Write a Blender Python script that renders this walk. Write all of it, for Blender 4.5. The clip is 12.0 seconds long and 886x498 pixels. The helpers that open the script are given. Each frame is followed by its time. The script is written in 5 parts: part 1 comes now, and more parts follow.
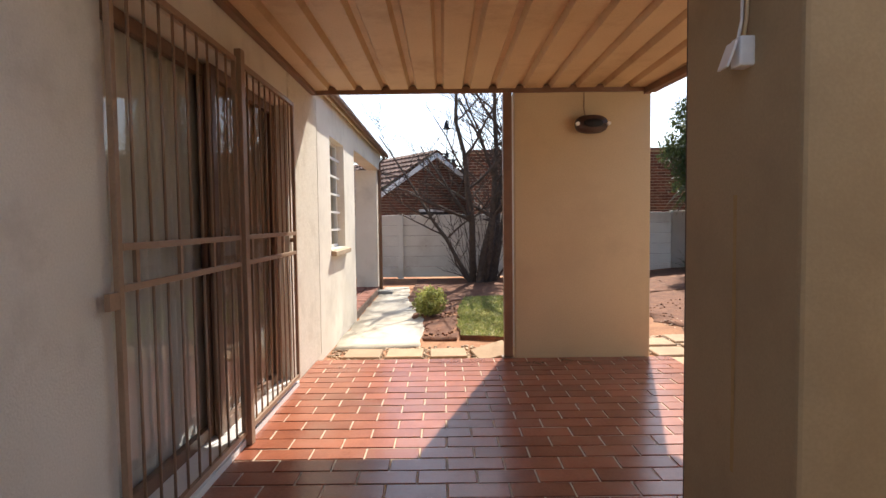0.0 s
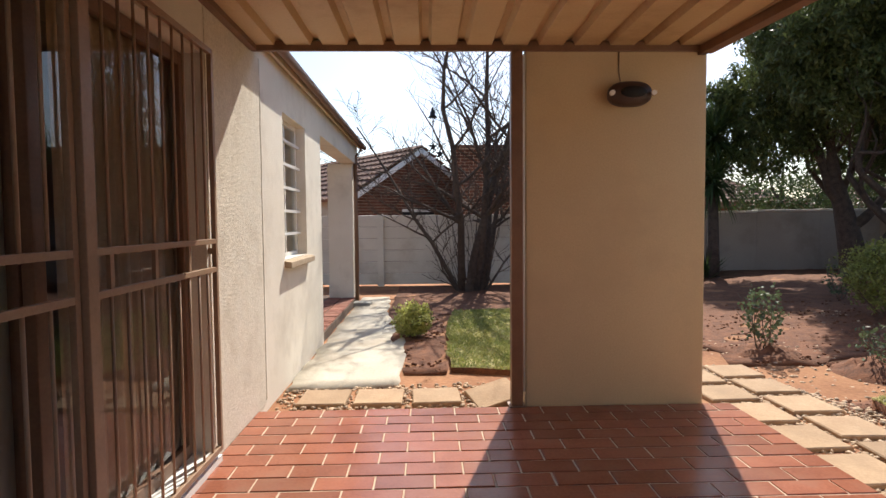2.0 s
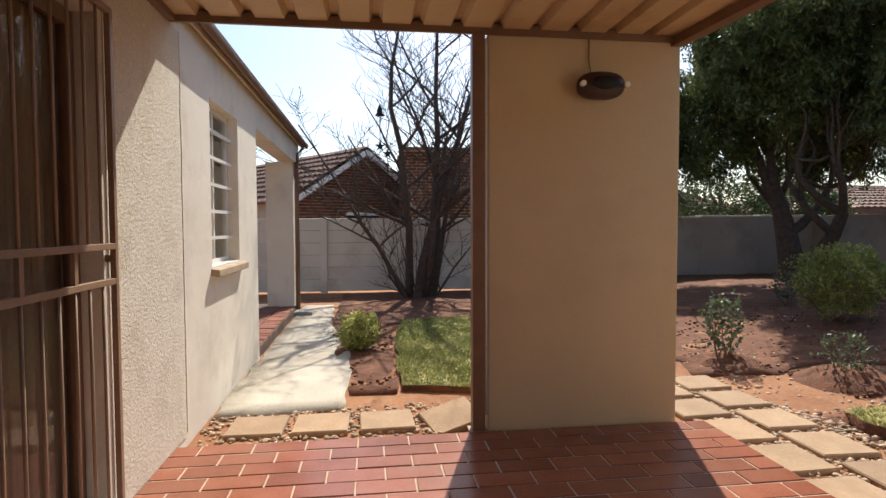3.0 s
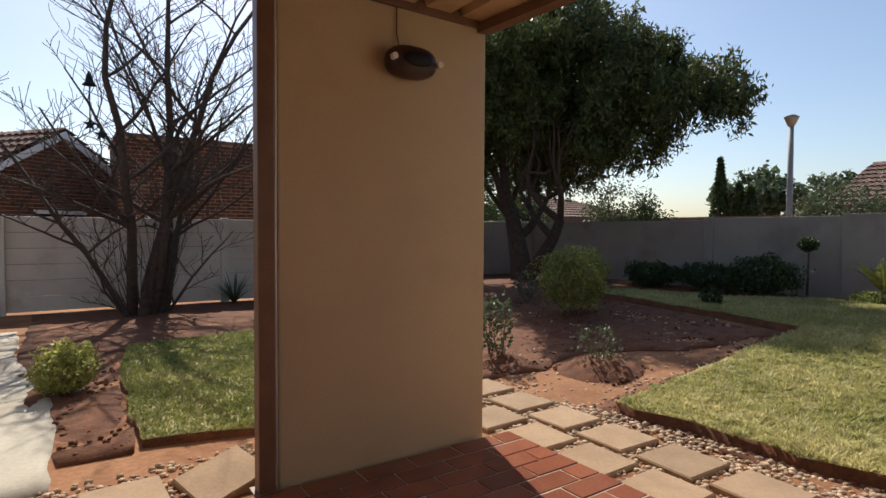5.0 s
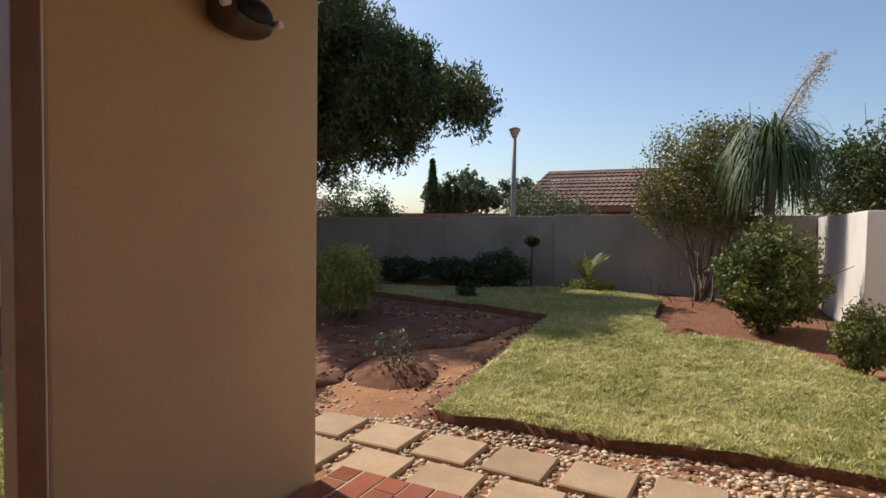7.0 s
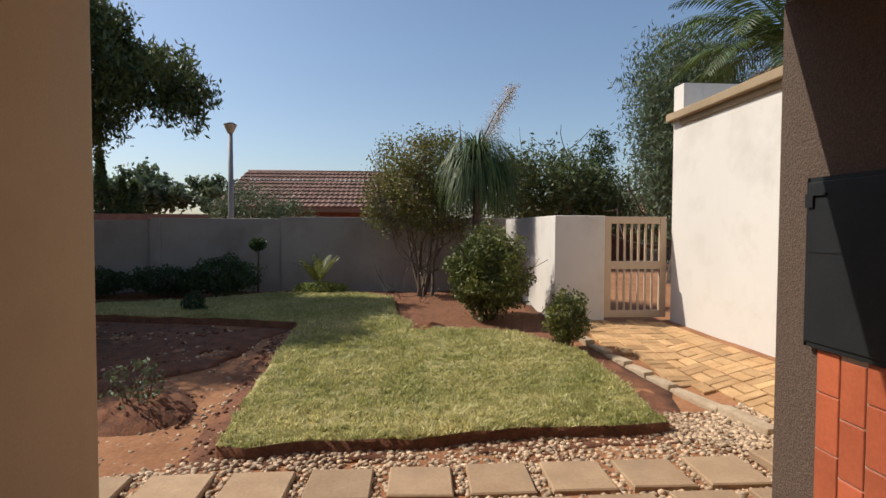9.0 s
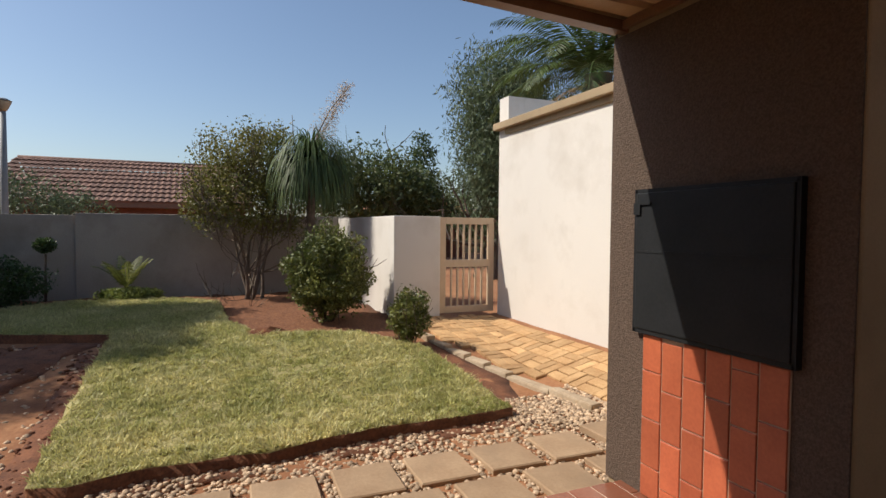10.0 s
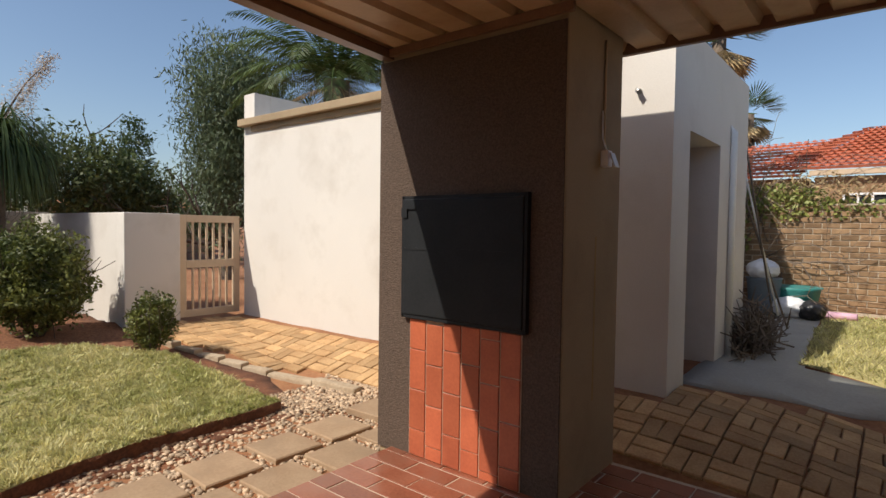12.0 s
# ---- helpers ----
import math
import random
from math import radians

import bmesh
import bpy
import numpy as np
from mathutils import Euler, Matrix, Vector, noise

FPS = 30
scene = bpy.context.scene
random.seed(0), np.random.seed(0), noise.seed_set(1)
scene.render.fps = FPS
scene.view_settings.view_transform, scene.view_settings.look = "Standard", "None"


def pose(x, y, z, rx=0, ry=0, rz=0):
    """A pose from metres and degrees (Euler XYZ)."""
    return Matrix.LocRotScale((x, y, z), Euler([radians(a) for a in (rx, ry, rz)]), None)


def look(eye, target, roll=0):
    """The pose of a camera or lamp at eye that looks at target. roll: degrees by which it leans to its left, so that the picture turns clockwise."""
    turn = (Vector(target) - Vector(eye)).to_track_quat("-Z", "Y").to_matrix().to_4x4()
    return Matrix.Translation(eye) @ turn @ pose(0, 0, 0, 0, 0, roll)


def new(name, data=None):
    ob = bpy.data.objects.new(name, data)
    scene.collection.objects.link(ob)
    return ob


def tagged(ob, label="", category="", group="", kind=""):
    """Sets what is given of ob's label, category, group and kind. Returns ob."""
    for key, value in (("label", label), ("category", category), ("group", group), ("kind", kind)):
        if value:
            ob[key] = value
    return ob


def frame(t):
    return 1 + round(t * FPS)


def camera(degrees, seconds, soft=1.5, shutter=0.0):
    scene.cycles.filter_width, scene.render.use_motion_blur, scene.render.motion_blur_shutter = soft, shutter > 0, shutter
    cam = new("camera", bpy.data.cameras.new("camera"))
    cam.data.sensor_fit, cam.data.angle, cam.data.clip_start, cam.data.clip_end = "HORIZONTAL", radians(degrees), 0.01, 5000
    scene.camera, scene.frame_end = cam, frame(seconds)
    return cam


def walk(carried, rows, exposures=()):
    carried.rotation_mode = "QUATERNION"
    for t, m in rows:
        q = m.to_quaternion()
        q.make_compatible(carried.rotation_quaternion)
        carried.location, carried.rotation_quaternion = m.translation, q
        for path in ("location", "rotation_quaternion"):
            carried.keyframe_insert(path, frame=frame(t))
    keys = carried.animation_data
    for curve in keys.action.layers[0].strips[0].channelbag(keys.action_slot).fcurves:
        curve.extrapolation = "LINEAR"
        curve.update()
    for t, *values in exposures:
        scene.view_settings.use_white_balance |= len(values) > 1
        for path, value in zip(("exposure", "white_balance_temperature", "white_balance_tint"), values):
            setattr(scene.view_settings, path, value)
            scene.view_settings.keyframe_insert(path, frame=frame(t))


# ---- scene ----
cam = camera(77.3, 12.0)
PATH = [
    (0, (0.2, -0.09, 1.286), (0.2, 1.908, 1.187), -0.7),
    (0.5, (0.2, 0.275, 1.296), (0.202, 2.272, 1.194), -0.8),
    (1, (0.195, 0.6, 1.295), (0.199, 2.598, 1.196), -0.7),
    (1.5, (0.176, 0.921, 1.3), (0.199, 2.918, 1.201), -0.6),
    (2, (0.182, 1.238, 1.301), (0.239, 3.235, 1.203), -0.5),
    (2.5, (0.183, 1.496, 1.308), (0.299, 3.491, 1.215), -0.4),
    (3, (0.146, 1.686, 1.29), (0.402, 3.668, 1.207), -0.2),
    (3.2, (0.105, 1.763, 1.271), (0.462, 3.73, 1.197), -0.2),
    (4.8, (0.021, 2.336, 1.291), (1.062, 4.043, 1.214), 0.5),
    (5, (0.026, 2.432, 1.255), (1.151, 4.085, 1.191), 0.3),
    (5.5, (-0.043, 2.653, 1.266), (1.297, 4.136, 1.198), 0.6),
    (6, (-0.075, 2.854, 1.281), (1.436, 4.163, 1.211), 0.8),
    (6.5, (-0.087, 3.029, 1.289), (1.578, 4.135, 1.218), 0.8),
    (6.7, (-0.084, 3.11, 1.299), (1.628, 4.142, 1.221), 0.9),
    (8.3, (-0.157, 3.694, 1.35), (1.828, 3.925, 1.277), -0.3),
    (8.5, (-0.157, 3.766, 1.361), (1.837, 3.891, 1.281), -0.1),
    (9, (-0.112, 3.9, 1.358), (1.881, 3.751, 1.285), 0.2),
    (9.5, (-0.062, 4.027, 1.37), (1.877, 3.546, 1.294), 0.4),
    (10, (-0.064, 4.162, 1.379), (1.776, 3.384, 1.303), 0.5),
    (10.5, (-0.113, 4.3, 1.387), (1.619, 3.304, 1.311), 0.8),
    (11, (-0.153, 4.419, 1.389), (1.439, 3.21, 1.313), 0.7),
    (11.5, (-0.157, 4.506, 1.394), (1.294, 3.132, 1.318), 0.8),
    (12, (-0.127, 4.588, 1.391), (1.135, 3.038, 1.318), 0.8),
]
EXPOSURES = [(0.0, 1.0, 6600, 10), (1.0, 0.9, 6600, 10), (1.6, 0.72, 6600, 10), (2.6, 0.56, 6600, 10), (4.8, 0.05, 6600, 10), (6.5, 0.15, 6600, 10), (8.5, -0.03, 6600, 10), (12.0, 0.0, 6600, 10)]
walk(cam, [(t, look(eye, target, roll)) for t, eye, target, roll in PATH], EXPOSURES)

# ---- light: clear sky and a high northern sun ----
SUN = Vector((0.212, 0.655, 0.713)).normalized()
world = bpy.data.worlds.new("world")
scene.world = world
world.use_nodes = True
sky = world.node_tree.nodes.new("ShaderNodeTexSky")
sky.sky_type = "NISHITA"
sky.sun_disc = False
sky.sun_elevation = math.asin(SUN.z)
sky.sun_rotation = math.atan2(SUN.x, SUN.y)
sky.air_density, sky.dust_density, sky.ozone_density = 1.0, 1.3, 2.4
world.node_tree.links.new(sky.outputs[0], world.node_tree.nodes["Background"].inputs[0])
world.node_tree.nodes["Background"].inputs[1].default_value = 0.135
sun = new("sun", bpy.data.lights.new("sun", "SUN"))
sun.data.energy, sun.data.angle, sun.data.color = 5.0, radians(0.55), (1.0, 0.94, 0.84)
sun.matrix_world = look(SUN * 60, (0, 0, 0))

rng = np.random.default_rng(7)


# ---- materials ----
def material(name, a, b, size=3.0, rough=0.8, bump=0.2, fine=60.0, piece=0.0, metal=0.0, island=0.0, stain=None, stain_size=0.8, detail=6.0, spec=0.5):
    """Two colours mixed by broad and fine noise, with relief; piece: how far each separate piece varies in value."""
    m = bpy.data.materials.new(name)
    m.use_nodes = True
    nt = m.node_tree
    n, lk = nt.nodes, nt.links
    bsdf = n["Principled BSDF"]
    pos = n.new("ShaderNodeNewGeometry")
    broad, grain = n.new("ShaderNodeTexNoise"), n.new("ShaderNodeTexNoise")
    broad.inputs["Scale"].default_value, broad.inputs["Detail"].default_value = size, detail
    grain.inputs["Scale"].default_value, grain.inputs["Detail"].default_value = fine, 4.0
    for t in (broad, grain):
        lk.new(pos.outputs["Position"], t.inputs["Vector"])
    add = n.new("ShaderNodeMath")
    add.operation = "MULTIPLY_ADD"
    add.inputs[1].default_value = 0.55
    half = n.new("ShaderNodeMath")
    half.operation = "MULTIPLY"
    half.inputs[1].default_value = 0.45
    lk.new(grain.outputs[0], half.inputs[0])
    lk.new(broad.outputs[0], add.inputs[0])
    lk.new(half.outputs[0], add.inputs[2])
    ramp = n.new("ShaderNodeValToRGB")
    ramp.color_ramp.elements[0].position, ramp.color_ramp.elements[1].position = 0.36, 0.64
    ramp.color_ramp.elements[0].color, ramp.color_ramp.elements[1].color = (*a, 1), (*b, 1)
    lk.new(add.outputs[0], ramp.inputs[0])
    out = ramp.outputs[0]
    if stain:
        st = n.new("ShaderNodeTexNoise")
        st.inputs["Scale"].default_value, st.inputs["Detail"].default_value = stain_size, 8.0
        st.inputs["Roughness"].default_value = 0.65
        lk.new(pos.outputs["Position"], st.inputs["Vector"])
        sr = n.new("ShaderNodeMapRange")
        sr.inputs[1].default_value, sr.inputs[2].default_value = 0.5, 0.7
        lk.new(st.outputs[0], sr.inputs[0])
        mx = n.new("ShaderNodeMix")
        mx.data_type = "RGBA"
        lk.new(sr.outputs[0], mx.inputs[0])
        lk.new(out, mx.inputs[6])
        mx.inputs[7].default_value = (*stain, 1)
        out = mx.outputs[2]
    if piece or island:
        if piece:
            src = n.new("ShaderNodeObjectInfo").outputs["Random"]
        else:
            src = pos.outputs["Random Per Island"]
        amount = piece or island
        mr = n.new("ShaderNodeMapRange")
        mr.inputs[3].default_value, mr.inputs[4].default_value = 1 - amount, 1 + amount
        lk.new(src, mr.inputs[0])
        hs = n.new("ShaderNodeHueSaturation")
        lk.new(mr.outputs[0], hs.inputs["Value"])
        lk.new(out, hs.inputs["Color"])
        out = hs.outputs[0]
    lk.new(out, bsdf.inputs["Base Color"])
    bsdf.inputs["Roughness"].default_value = rough
    bsdf.inputs["Metallic"].default_value = metal
    bsdf.inputs["Specular IOR Level"].default_value = spec
    if bump:
        bp = n.new("ShaderNodeBump")
        bp.inputs["Strength"].default_value = bump
        bp.inputs["Distance"].default_value = 0.01
        lk.new(add.outputs[0], bp.inputs["Height"])
        lk.new(bp.outputs[0], bsdf.inputs["Normal"])
    return m


def leaf_material(name, a, b, glow=0.35):
    """Thin leaves: diffuse and translucent, each leaf of its own shade."""
    m = material(name, a, b, 1.5, 0.55, 0.0, 20.0, island=0.35)
    nt = m.node_tree
    bsdf, out = nt.nodes["Principled BSDF"], nt.nodes["Material Output"]
    tr = nt.nodes.new("ShaderNodeBsdfTranslucent")
    mix = nt.nodes.new("ShaderNodeMixShader")
    mix.inputs[0].default_value = glow
    nt.links.new(bsdf.inputs["Base Color"].links[0].from_socket, tr.inputs[0])
    nt.links.new(bsdf.outputs[0], mix.inputs[1])
    nt.links.new(tr.outputs[0], mix.inputs[2])
    nt.links.new(mix.outputs[0], out.inputs[0])
    return m


def glass_material(name, tint):
    m = bpy.data.materials.new(name)
    m.use_nodes = True
    nt = m.node_tree
    gloss, clear, fres, mix = (nt.nodes.new("ShaderNode" + k) for k in ("BsdfGlossy", "BsdfTransparent", "Fresnel", "MixShader"))
    gloss.inputs["Roughness"].default_value = 0.01
    clear.inputs[0].default_value = (*tint, 1)
    fres.inputs[0].default_value = 1.55
    nt.links.new(fres.outputs[0], mix.inputs[0])
    nt.links.new(clear.outputs[0], mix.inputs[1])
    nt.links.new(gloss.outputs[0], mix.inputs[2])
    nt.links.new(mix.outputs[0], nt.nodes["Material Output"].inputs[0])
    return m


CREAM = material("cream_plaster", (0.52, 0.395, 0.245), (0.60, 0.465, 0.29), 1.2, 0.85, 0.15, 90, stain=(0.51, 0.385, 0.245), stain_size=1.6)
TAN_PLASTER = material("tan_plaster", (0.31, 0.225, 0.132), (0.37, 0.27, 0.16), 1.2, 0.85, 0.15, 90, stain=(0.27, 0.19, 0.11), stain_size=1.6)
HOUSE = material("house_paint", (0.70, 0.64, 0.54), (0.80, 0.74, 0.64), 1.6, 0.9, 0.5, 110, stain=(0.62, 0.56, 0.47), stain_size=2.5)
WHITE = material("white_plaster", (0.62, 0.575, 0.52), (0.68, 0.635, 0.575), 1.0, 0.9, 0.2, 80, stain=(0.57, 0.52, 0.46), stain_size=1.3)
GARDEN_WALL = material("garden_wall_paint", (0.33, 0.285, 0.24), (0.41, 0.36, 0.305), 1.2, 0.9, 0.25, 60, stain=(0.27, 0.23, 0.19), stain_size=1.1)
PRECAST = material("precast_paint", (0.60, 0.56, 0.49), (0.70, 0.66, 0.58), 2.0, 0.9, 0.25, 50, stain=(0.50, 0.44, 0.36), stain_size=1.4)
STUCCO = material("brown_stucco", (0.072, 0.047, 0.033), (0.12, 0.081, 0.058), 70.0, 0.9, 1.0, 140)
TILE = material("terracotta_floor_tile", (0.225, 0.070, 0.037), (0.32, 0.108, 0.058), 5.0, 0.24, 0.10, 60, piece=0.18, stain=(0.25, 0.105, 0.065), stain_size=2.5)
BRAAI_TILE = material("terracotta_wall_tile", (0.36, 0.085, 0.04), (0.46, 0.12, 0.055), 5.0, 0.4, 0.08, 60, piece=0.16)
GROUT = material("grout", (0.44, 0.33, 0.24), (0.56, 0.44, 0.33), 8.0, 0.95, 0.3, 120)
DARK_GROUT = material("dark_joint", (0.07, 0.045, 0.035), (0.20, 0.13, 0.09), 8.0, 0.95, 0.3, 120)
BROWN_PAINT = material("brown_painted_steel", (0.16, 0.085, 0.05), (0.21, 0.115, 0.068), 9.0, 0.45, 0.05, 80)
BAR_PAINT = material("tan_brown_painted_steel", (0.27, 0.17, 0.105), (0.34, 0.22, 0.14), 9.0, 0.45, 0.05, 80)
KERB = material("worn_kerb_concrete", (0.34, 0.25, 0.16), (0.46, 0.36, 0.25), 5.0, 0.95, 0.8, 40)
GATE_PAINT = material("beige_painted_steel", (0.50, 0.37, 0.25), (0.58, 0.44, 0.30), 9.0, 0.5, 0.05, 80)
SHEET = material("tan_painted_sheet", (0.50, 0.35, 0.20), (0.57, 0.41, 0.245), 2.0, 0.55, 0.04, 60, stain=(0.38, 0.24, 0.13), stain_size=1.5)
BLACK = material("black_painted_steel", (0.008, 0.009, 0.010), (0.015, 0.016, 0.018), 6.0, 0.6, 0.05, 70, spec=0.3)
SAND = material("red_sand", (0.22, 0.088, 0.034), (0.37, 0.178, 0.082), 1.3, 0.95, 1.0, 30, stain=(0.17, 0.058, 0.023), stain_size=1.1)
SOIL = material("red_soil", (0.085, 0.031, 0.014), (0.215, 0.083, 0.037), 9.0, 0.95, 1.0, 60)
MULCH = material("bark_mulch", (0.09, 0.031, 0.013), (0.27, 0.112, 0.048), 30.0, 0.95, 1.0, 90)
TURF = material("turf_floor", (0.22, 0.19, 0.07), (0.42, 0.36, 0.16), 3.0, 0.95, 0.8, 60)
CONCRETE = material("pale_concrete", (0.42, 0.375, 0.30), (0.54, 0.49, 0.40), 2.0, 0.9, 0.5, 40, stain=(0.34, 0.28, 0.21), stain_size=1.8)
GREY_CONCRETE = material("grey_concrete", (0.32, 0.31, 0.28), (0.40, 0.39, 0.35), 2.0, 0.9, 0.3, 40)
SLAB = material("sandstone_slab", (0.32, 0.205, 0.118), (0.41, 0.28, 0.17), 5.0, 0.9, 0.5, 50, piece=0.15, stain=(0.30, 0.20, 0.12), stain_size=3.0)
PAVER = material("yellow_brown_paver", (0.36, 0.20, 0.085), (0.52, 0.33, 0.16), 6.0, 0.9, 0.5, 70, piece=0.25)
PEBBLE = material("pebbles", (0.28, 0.18, 0.105), (0.58, 0.43, 0.29), 30.0, 0.8, 0.1, 90, island=0.45)
BRICK = material("brown_face_brick", (0.10, 0.036, 0.020), (0.175, 0.064, 0.036), 8.0, 0.9, 0.4, 70, island=0.35)
TAN_BRICK = material("tan_stock_brick", (0.17, 0.098, 0.05), (0.34, 0.215, 0.118), 9.0, 0.9, 0.6, 70, piece=0.25)
MORTAR = material("mortar", (0.44, 0.36, 0.27), (0.52, 0.44, 0.34), 8.0, 0.95, 0.4, 90)
ROOF_TILE = material("brown_roof_tile", (0.14, 0.075, 0.055), (0.22, 0.12, 0.085), 4.0, 0.85, 0.2, 30, island=0.2)
RED_TILE = material("red_roof_tile", (0.40, 0.10, 0.05), (0.52, 0.16, 0.08), 4.0, 0.85, 0.2, 30, island=0.15)
ORANGE_TILE = material("orange_roof_tile", (0.48, 0.22, 0.12), (0.58, 0.29, 0.17), 4.0, 0.85, 0.2, 30, island=0.15)
BARK = material("dark_bark", (0.045, 0.032, 0.026), (0.11, 0.08, 0.06), 14.0, 0.95, 1.0, 60)
GREY_BARK = material("grey_bark", (0.10, 0.075, 0.055), (0.19, 0.145, 0.11), 14.0, 0.95, 0.8, 60)
WHITE_PAINT = material("white_gloss_paint", (0.74, 0.73, 0.70), (0.80, 0.79, 0.76), 3.0, 0.5, 0.05, 40)
SILVER = material("aluminium", (0.5, 0.48, 0.45), (0.6, 0.58, 0.54), 8.0, 0.4, 0.0, 60, metal=0.8)
CURTAIN = material("brown_curtain", (0.38, 0.25, 0.16), (0.48, 0.33, 0.22), 6.0, 0.95, 0.2, 60)
NET = material("grey_net_curtain", (0.68, 0.61, 0.52), (0.78, 0.70, 0.61), 6.0, 0.95, 0.2, 60)
RUST = material("rust_streak", (0.30, 0.19, 0.075), (0.36, 0.235, 0.10), 12.0, 0.9, 0.1, 60)
PLASTIC_WHITE = material("white_plastic", (0.66, 0.66, 0.68), (0.76, 0.76, 0.78), 6.0, 0.4, 0.3, 30)
BIN = material("blue_grey_plastic", (0.10, 0.13, 0.16), (0.14, 0.17, 0.20), 5.0, 0.5, 0.05, 50)
TEAL = material("teal_plastic", (0.03, 0.20, 0.19), (0.05, 0.27, 0.25), 5.0, 0.5, 0.1, 50)
PINK = material("pink_plastic", (0.62, 0.34, 0.46), (0.75, 0.48, 0.58), 9.0, 0.4, 0.05, 50)
BLACK_PLASTIC = material("black_plastic_sack", (0.012, 0.012, 0.014), (0.03, 0.03, 0.032), 12.0, 0.35, 0.6, 40)
POLE_GREY = material("galvanised_pole", (0.22, 0.23, 0.24), (0.30, 0.31, 0.32), 4.0, 0.6, 0.05, 50)
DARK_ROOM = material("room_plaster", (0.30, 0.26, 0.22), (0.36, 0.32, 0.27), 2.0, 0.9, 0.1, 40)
LEAF_DARK = leaf_material("dark_leaf", (0.030, 0.055, 0.016), (0.065, 0.105, 0.030), 0.3)
LEAF_PEPPER = leaf_material("pepper_tree_leaf", (0.035, 0.058, 0.016), (0.135, 0.165, 0.05), 0.28)
LEAF_GREY = leaf_material("grey_green_leaf", (0.07, 0.10, 0.05), (0.14, 0.18, 0.09), 0.3)
LEAF_HEDGE = leaf_material("hedge_leaf", (0.06, 0.085, 0.018), (0.20, 0.205, 0.05), 0.3)
LEAF_LIME = leaf_material("lime_leaf", (0.14, 0.18, 0.04), (0.34, 0.36, 0.10), 0.3)
LEAF_YELLOW = leaf_material("yellow_green_leaf", (0.12, 0.13, 0.025), (0.25, 0.22, 0.06), 0.3)
LEAF_PALM = leaf_material("palm_leaf", (0.045, 0.08, 0.02), (0.10, 0.14, 0.04), 0.25)
LEAF_VARIEGATED = leaf_material("pale_lime_leaf", (0.20, 0.24, 0.05), (0.52, 0.52, 0.17), 0.35)
LEAF_DRY = leaf_material("dry_palm_leaf", (0.30, 0.21, 0.10), (0.46, 0.34, 0.18), 0.2)
PLUME = leaf_material("plume", (0.40, 0.33, 0.27), (0.58, 0.50, 0.42), 0.3)
GRASS = leaf_material("lawn_blade", (0.34, 0.35, 0.11), (0.70, 0.63, 0.32), 0.42)
GRASS_GREEN = leaf_material("green_lawn_blade", (0.17, 0.22, 0.055), (0.42, 0.40, 0.15), 0.3)
GLASS = glass_material("window_glass", (0.96, 0.97, 0.96))


# ---- building blocks ----
def thing(name, at, label, category, group="", kind=""):
    ob = new(name)
    ob.location = at
    ob.empty_display_size = 0.1
    return tagged(ob, label, category, group, kind)


def adopt(ob, parent):
    ob.parent = parent
    if parent.parent is None:
        ob.matrix_parent_inverse = Matrix.Translation(-parent.location)
    return ob


def part(name, bm, mat, parent=None, label="", smooth=False):
    me = bpy.data.meshes.new(name)
    bm.to_mesh(me)
    bm.free()
    me.materials.append(mat)
    if smooth:
        me.polygons.foreach_set("use_smooth", [True] * len(me.polygons))
    ob = new(name, me)
    if parent:
        adopt(ob, parent)
    if label:
        ob["label"] = label
    return ob


def mesh_of(name, verts, faces, mat, parent=None, label="", smooth=False):
    me = bpy.data.meshes.new(name)
    verts = np.asarray(verts, dtype=np.float32)
    faces = np.asarray(faces, dtype=np.int32)
    k = faces.shape[1]
    me.vertices.add(len(verts))
    me.vertices.foreach_set("co", verts.ravel())
    me.loops.add(faces.size)
    me.loops.foreach_set("vertex_index", faces.ravel())
    me.polygons.add(len(faces))
    me.polygons.foreach_set("loop_start", np.arange(0, faces.size, k, dtype=np.int32))
    me.polygons.foreach_set("use_smooth", np.full(len(faces), smooth))
    me.update(calc_edges=True)
    me.materials.append(mat)
    ob = new(name, me)
    if parent:
        adopt(ob, parent)
    if label:
        ob["label"] = label
    return ob


def add_box(bm, a, b, bevel=0.0, m=None):
    lo, hi = [min(p, q) for p, q in zip(a, b)], [max(p, q) for p, q in zip(a, b)]
    vs = bmesh.ops.create_cube(bm, size=1.0)["verts"]
    for v in vs:
        v.co = Vector([lo[i] + (v.co[i] + 0.5) * (hi[i] - lo[i]) for i in range(3)])
    if bevel:
        es = list({e for v in vs for e in v.link_edges})
        out = bmesh.ops.bevel(bm, geom=es, offset=bevel, segments=2, affect="EDGES", profile=0.6)
        vs = list({v for f in out["faces"] for v in f.verts} | {v for v in vs if v.is_valid})
    if m is not None:
        bmesh.ops.transform(bm, matrix=m, verts=vs)
    return vs


def box(name, a, b, mat, parent=None, label="", bevel=0.0, m=None):
    bm = bmesh.new()
    add_box(bm, a, b, bevel, m)
    return part(name, bm, mat, parent, label)


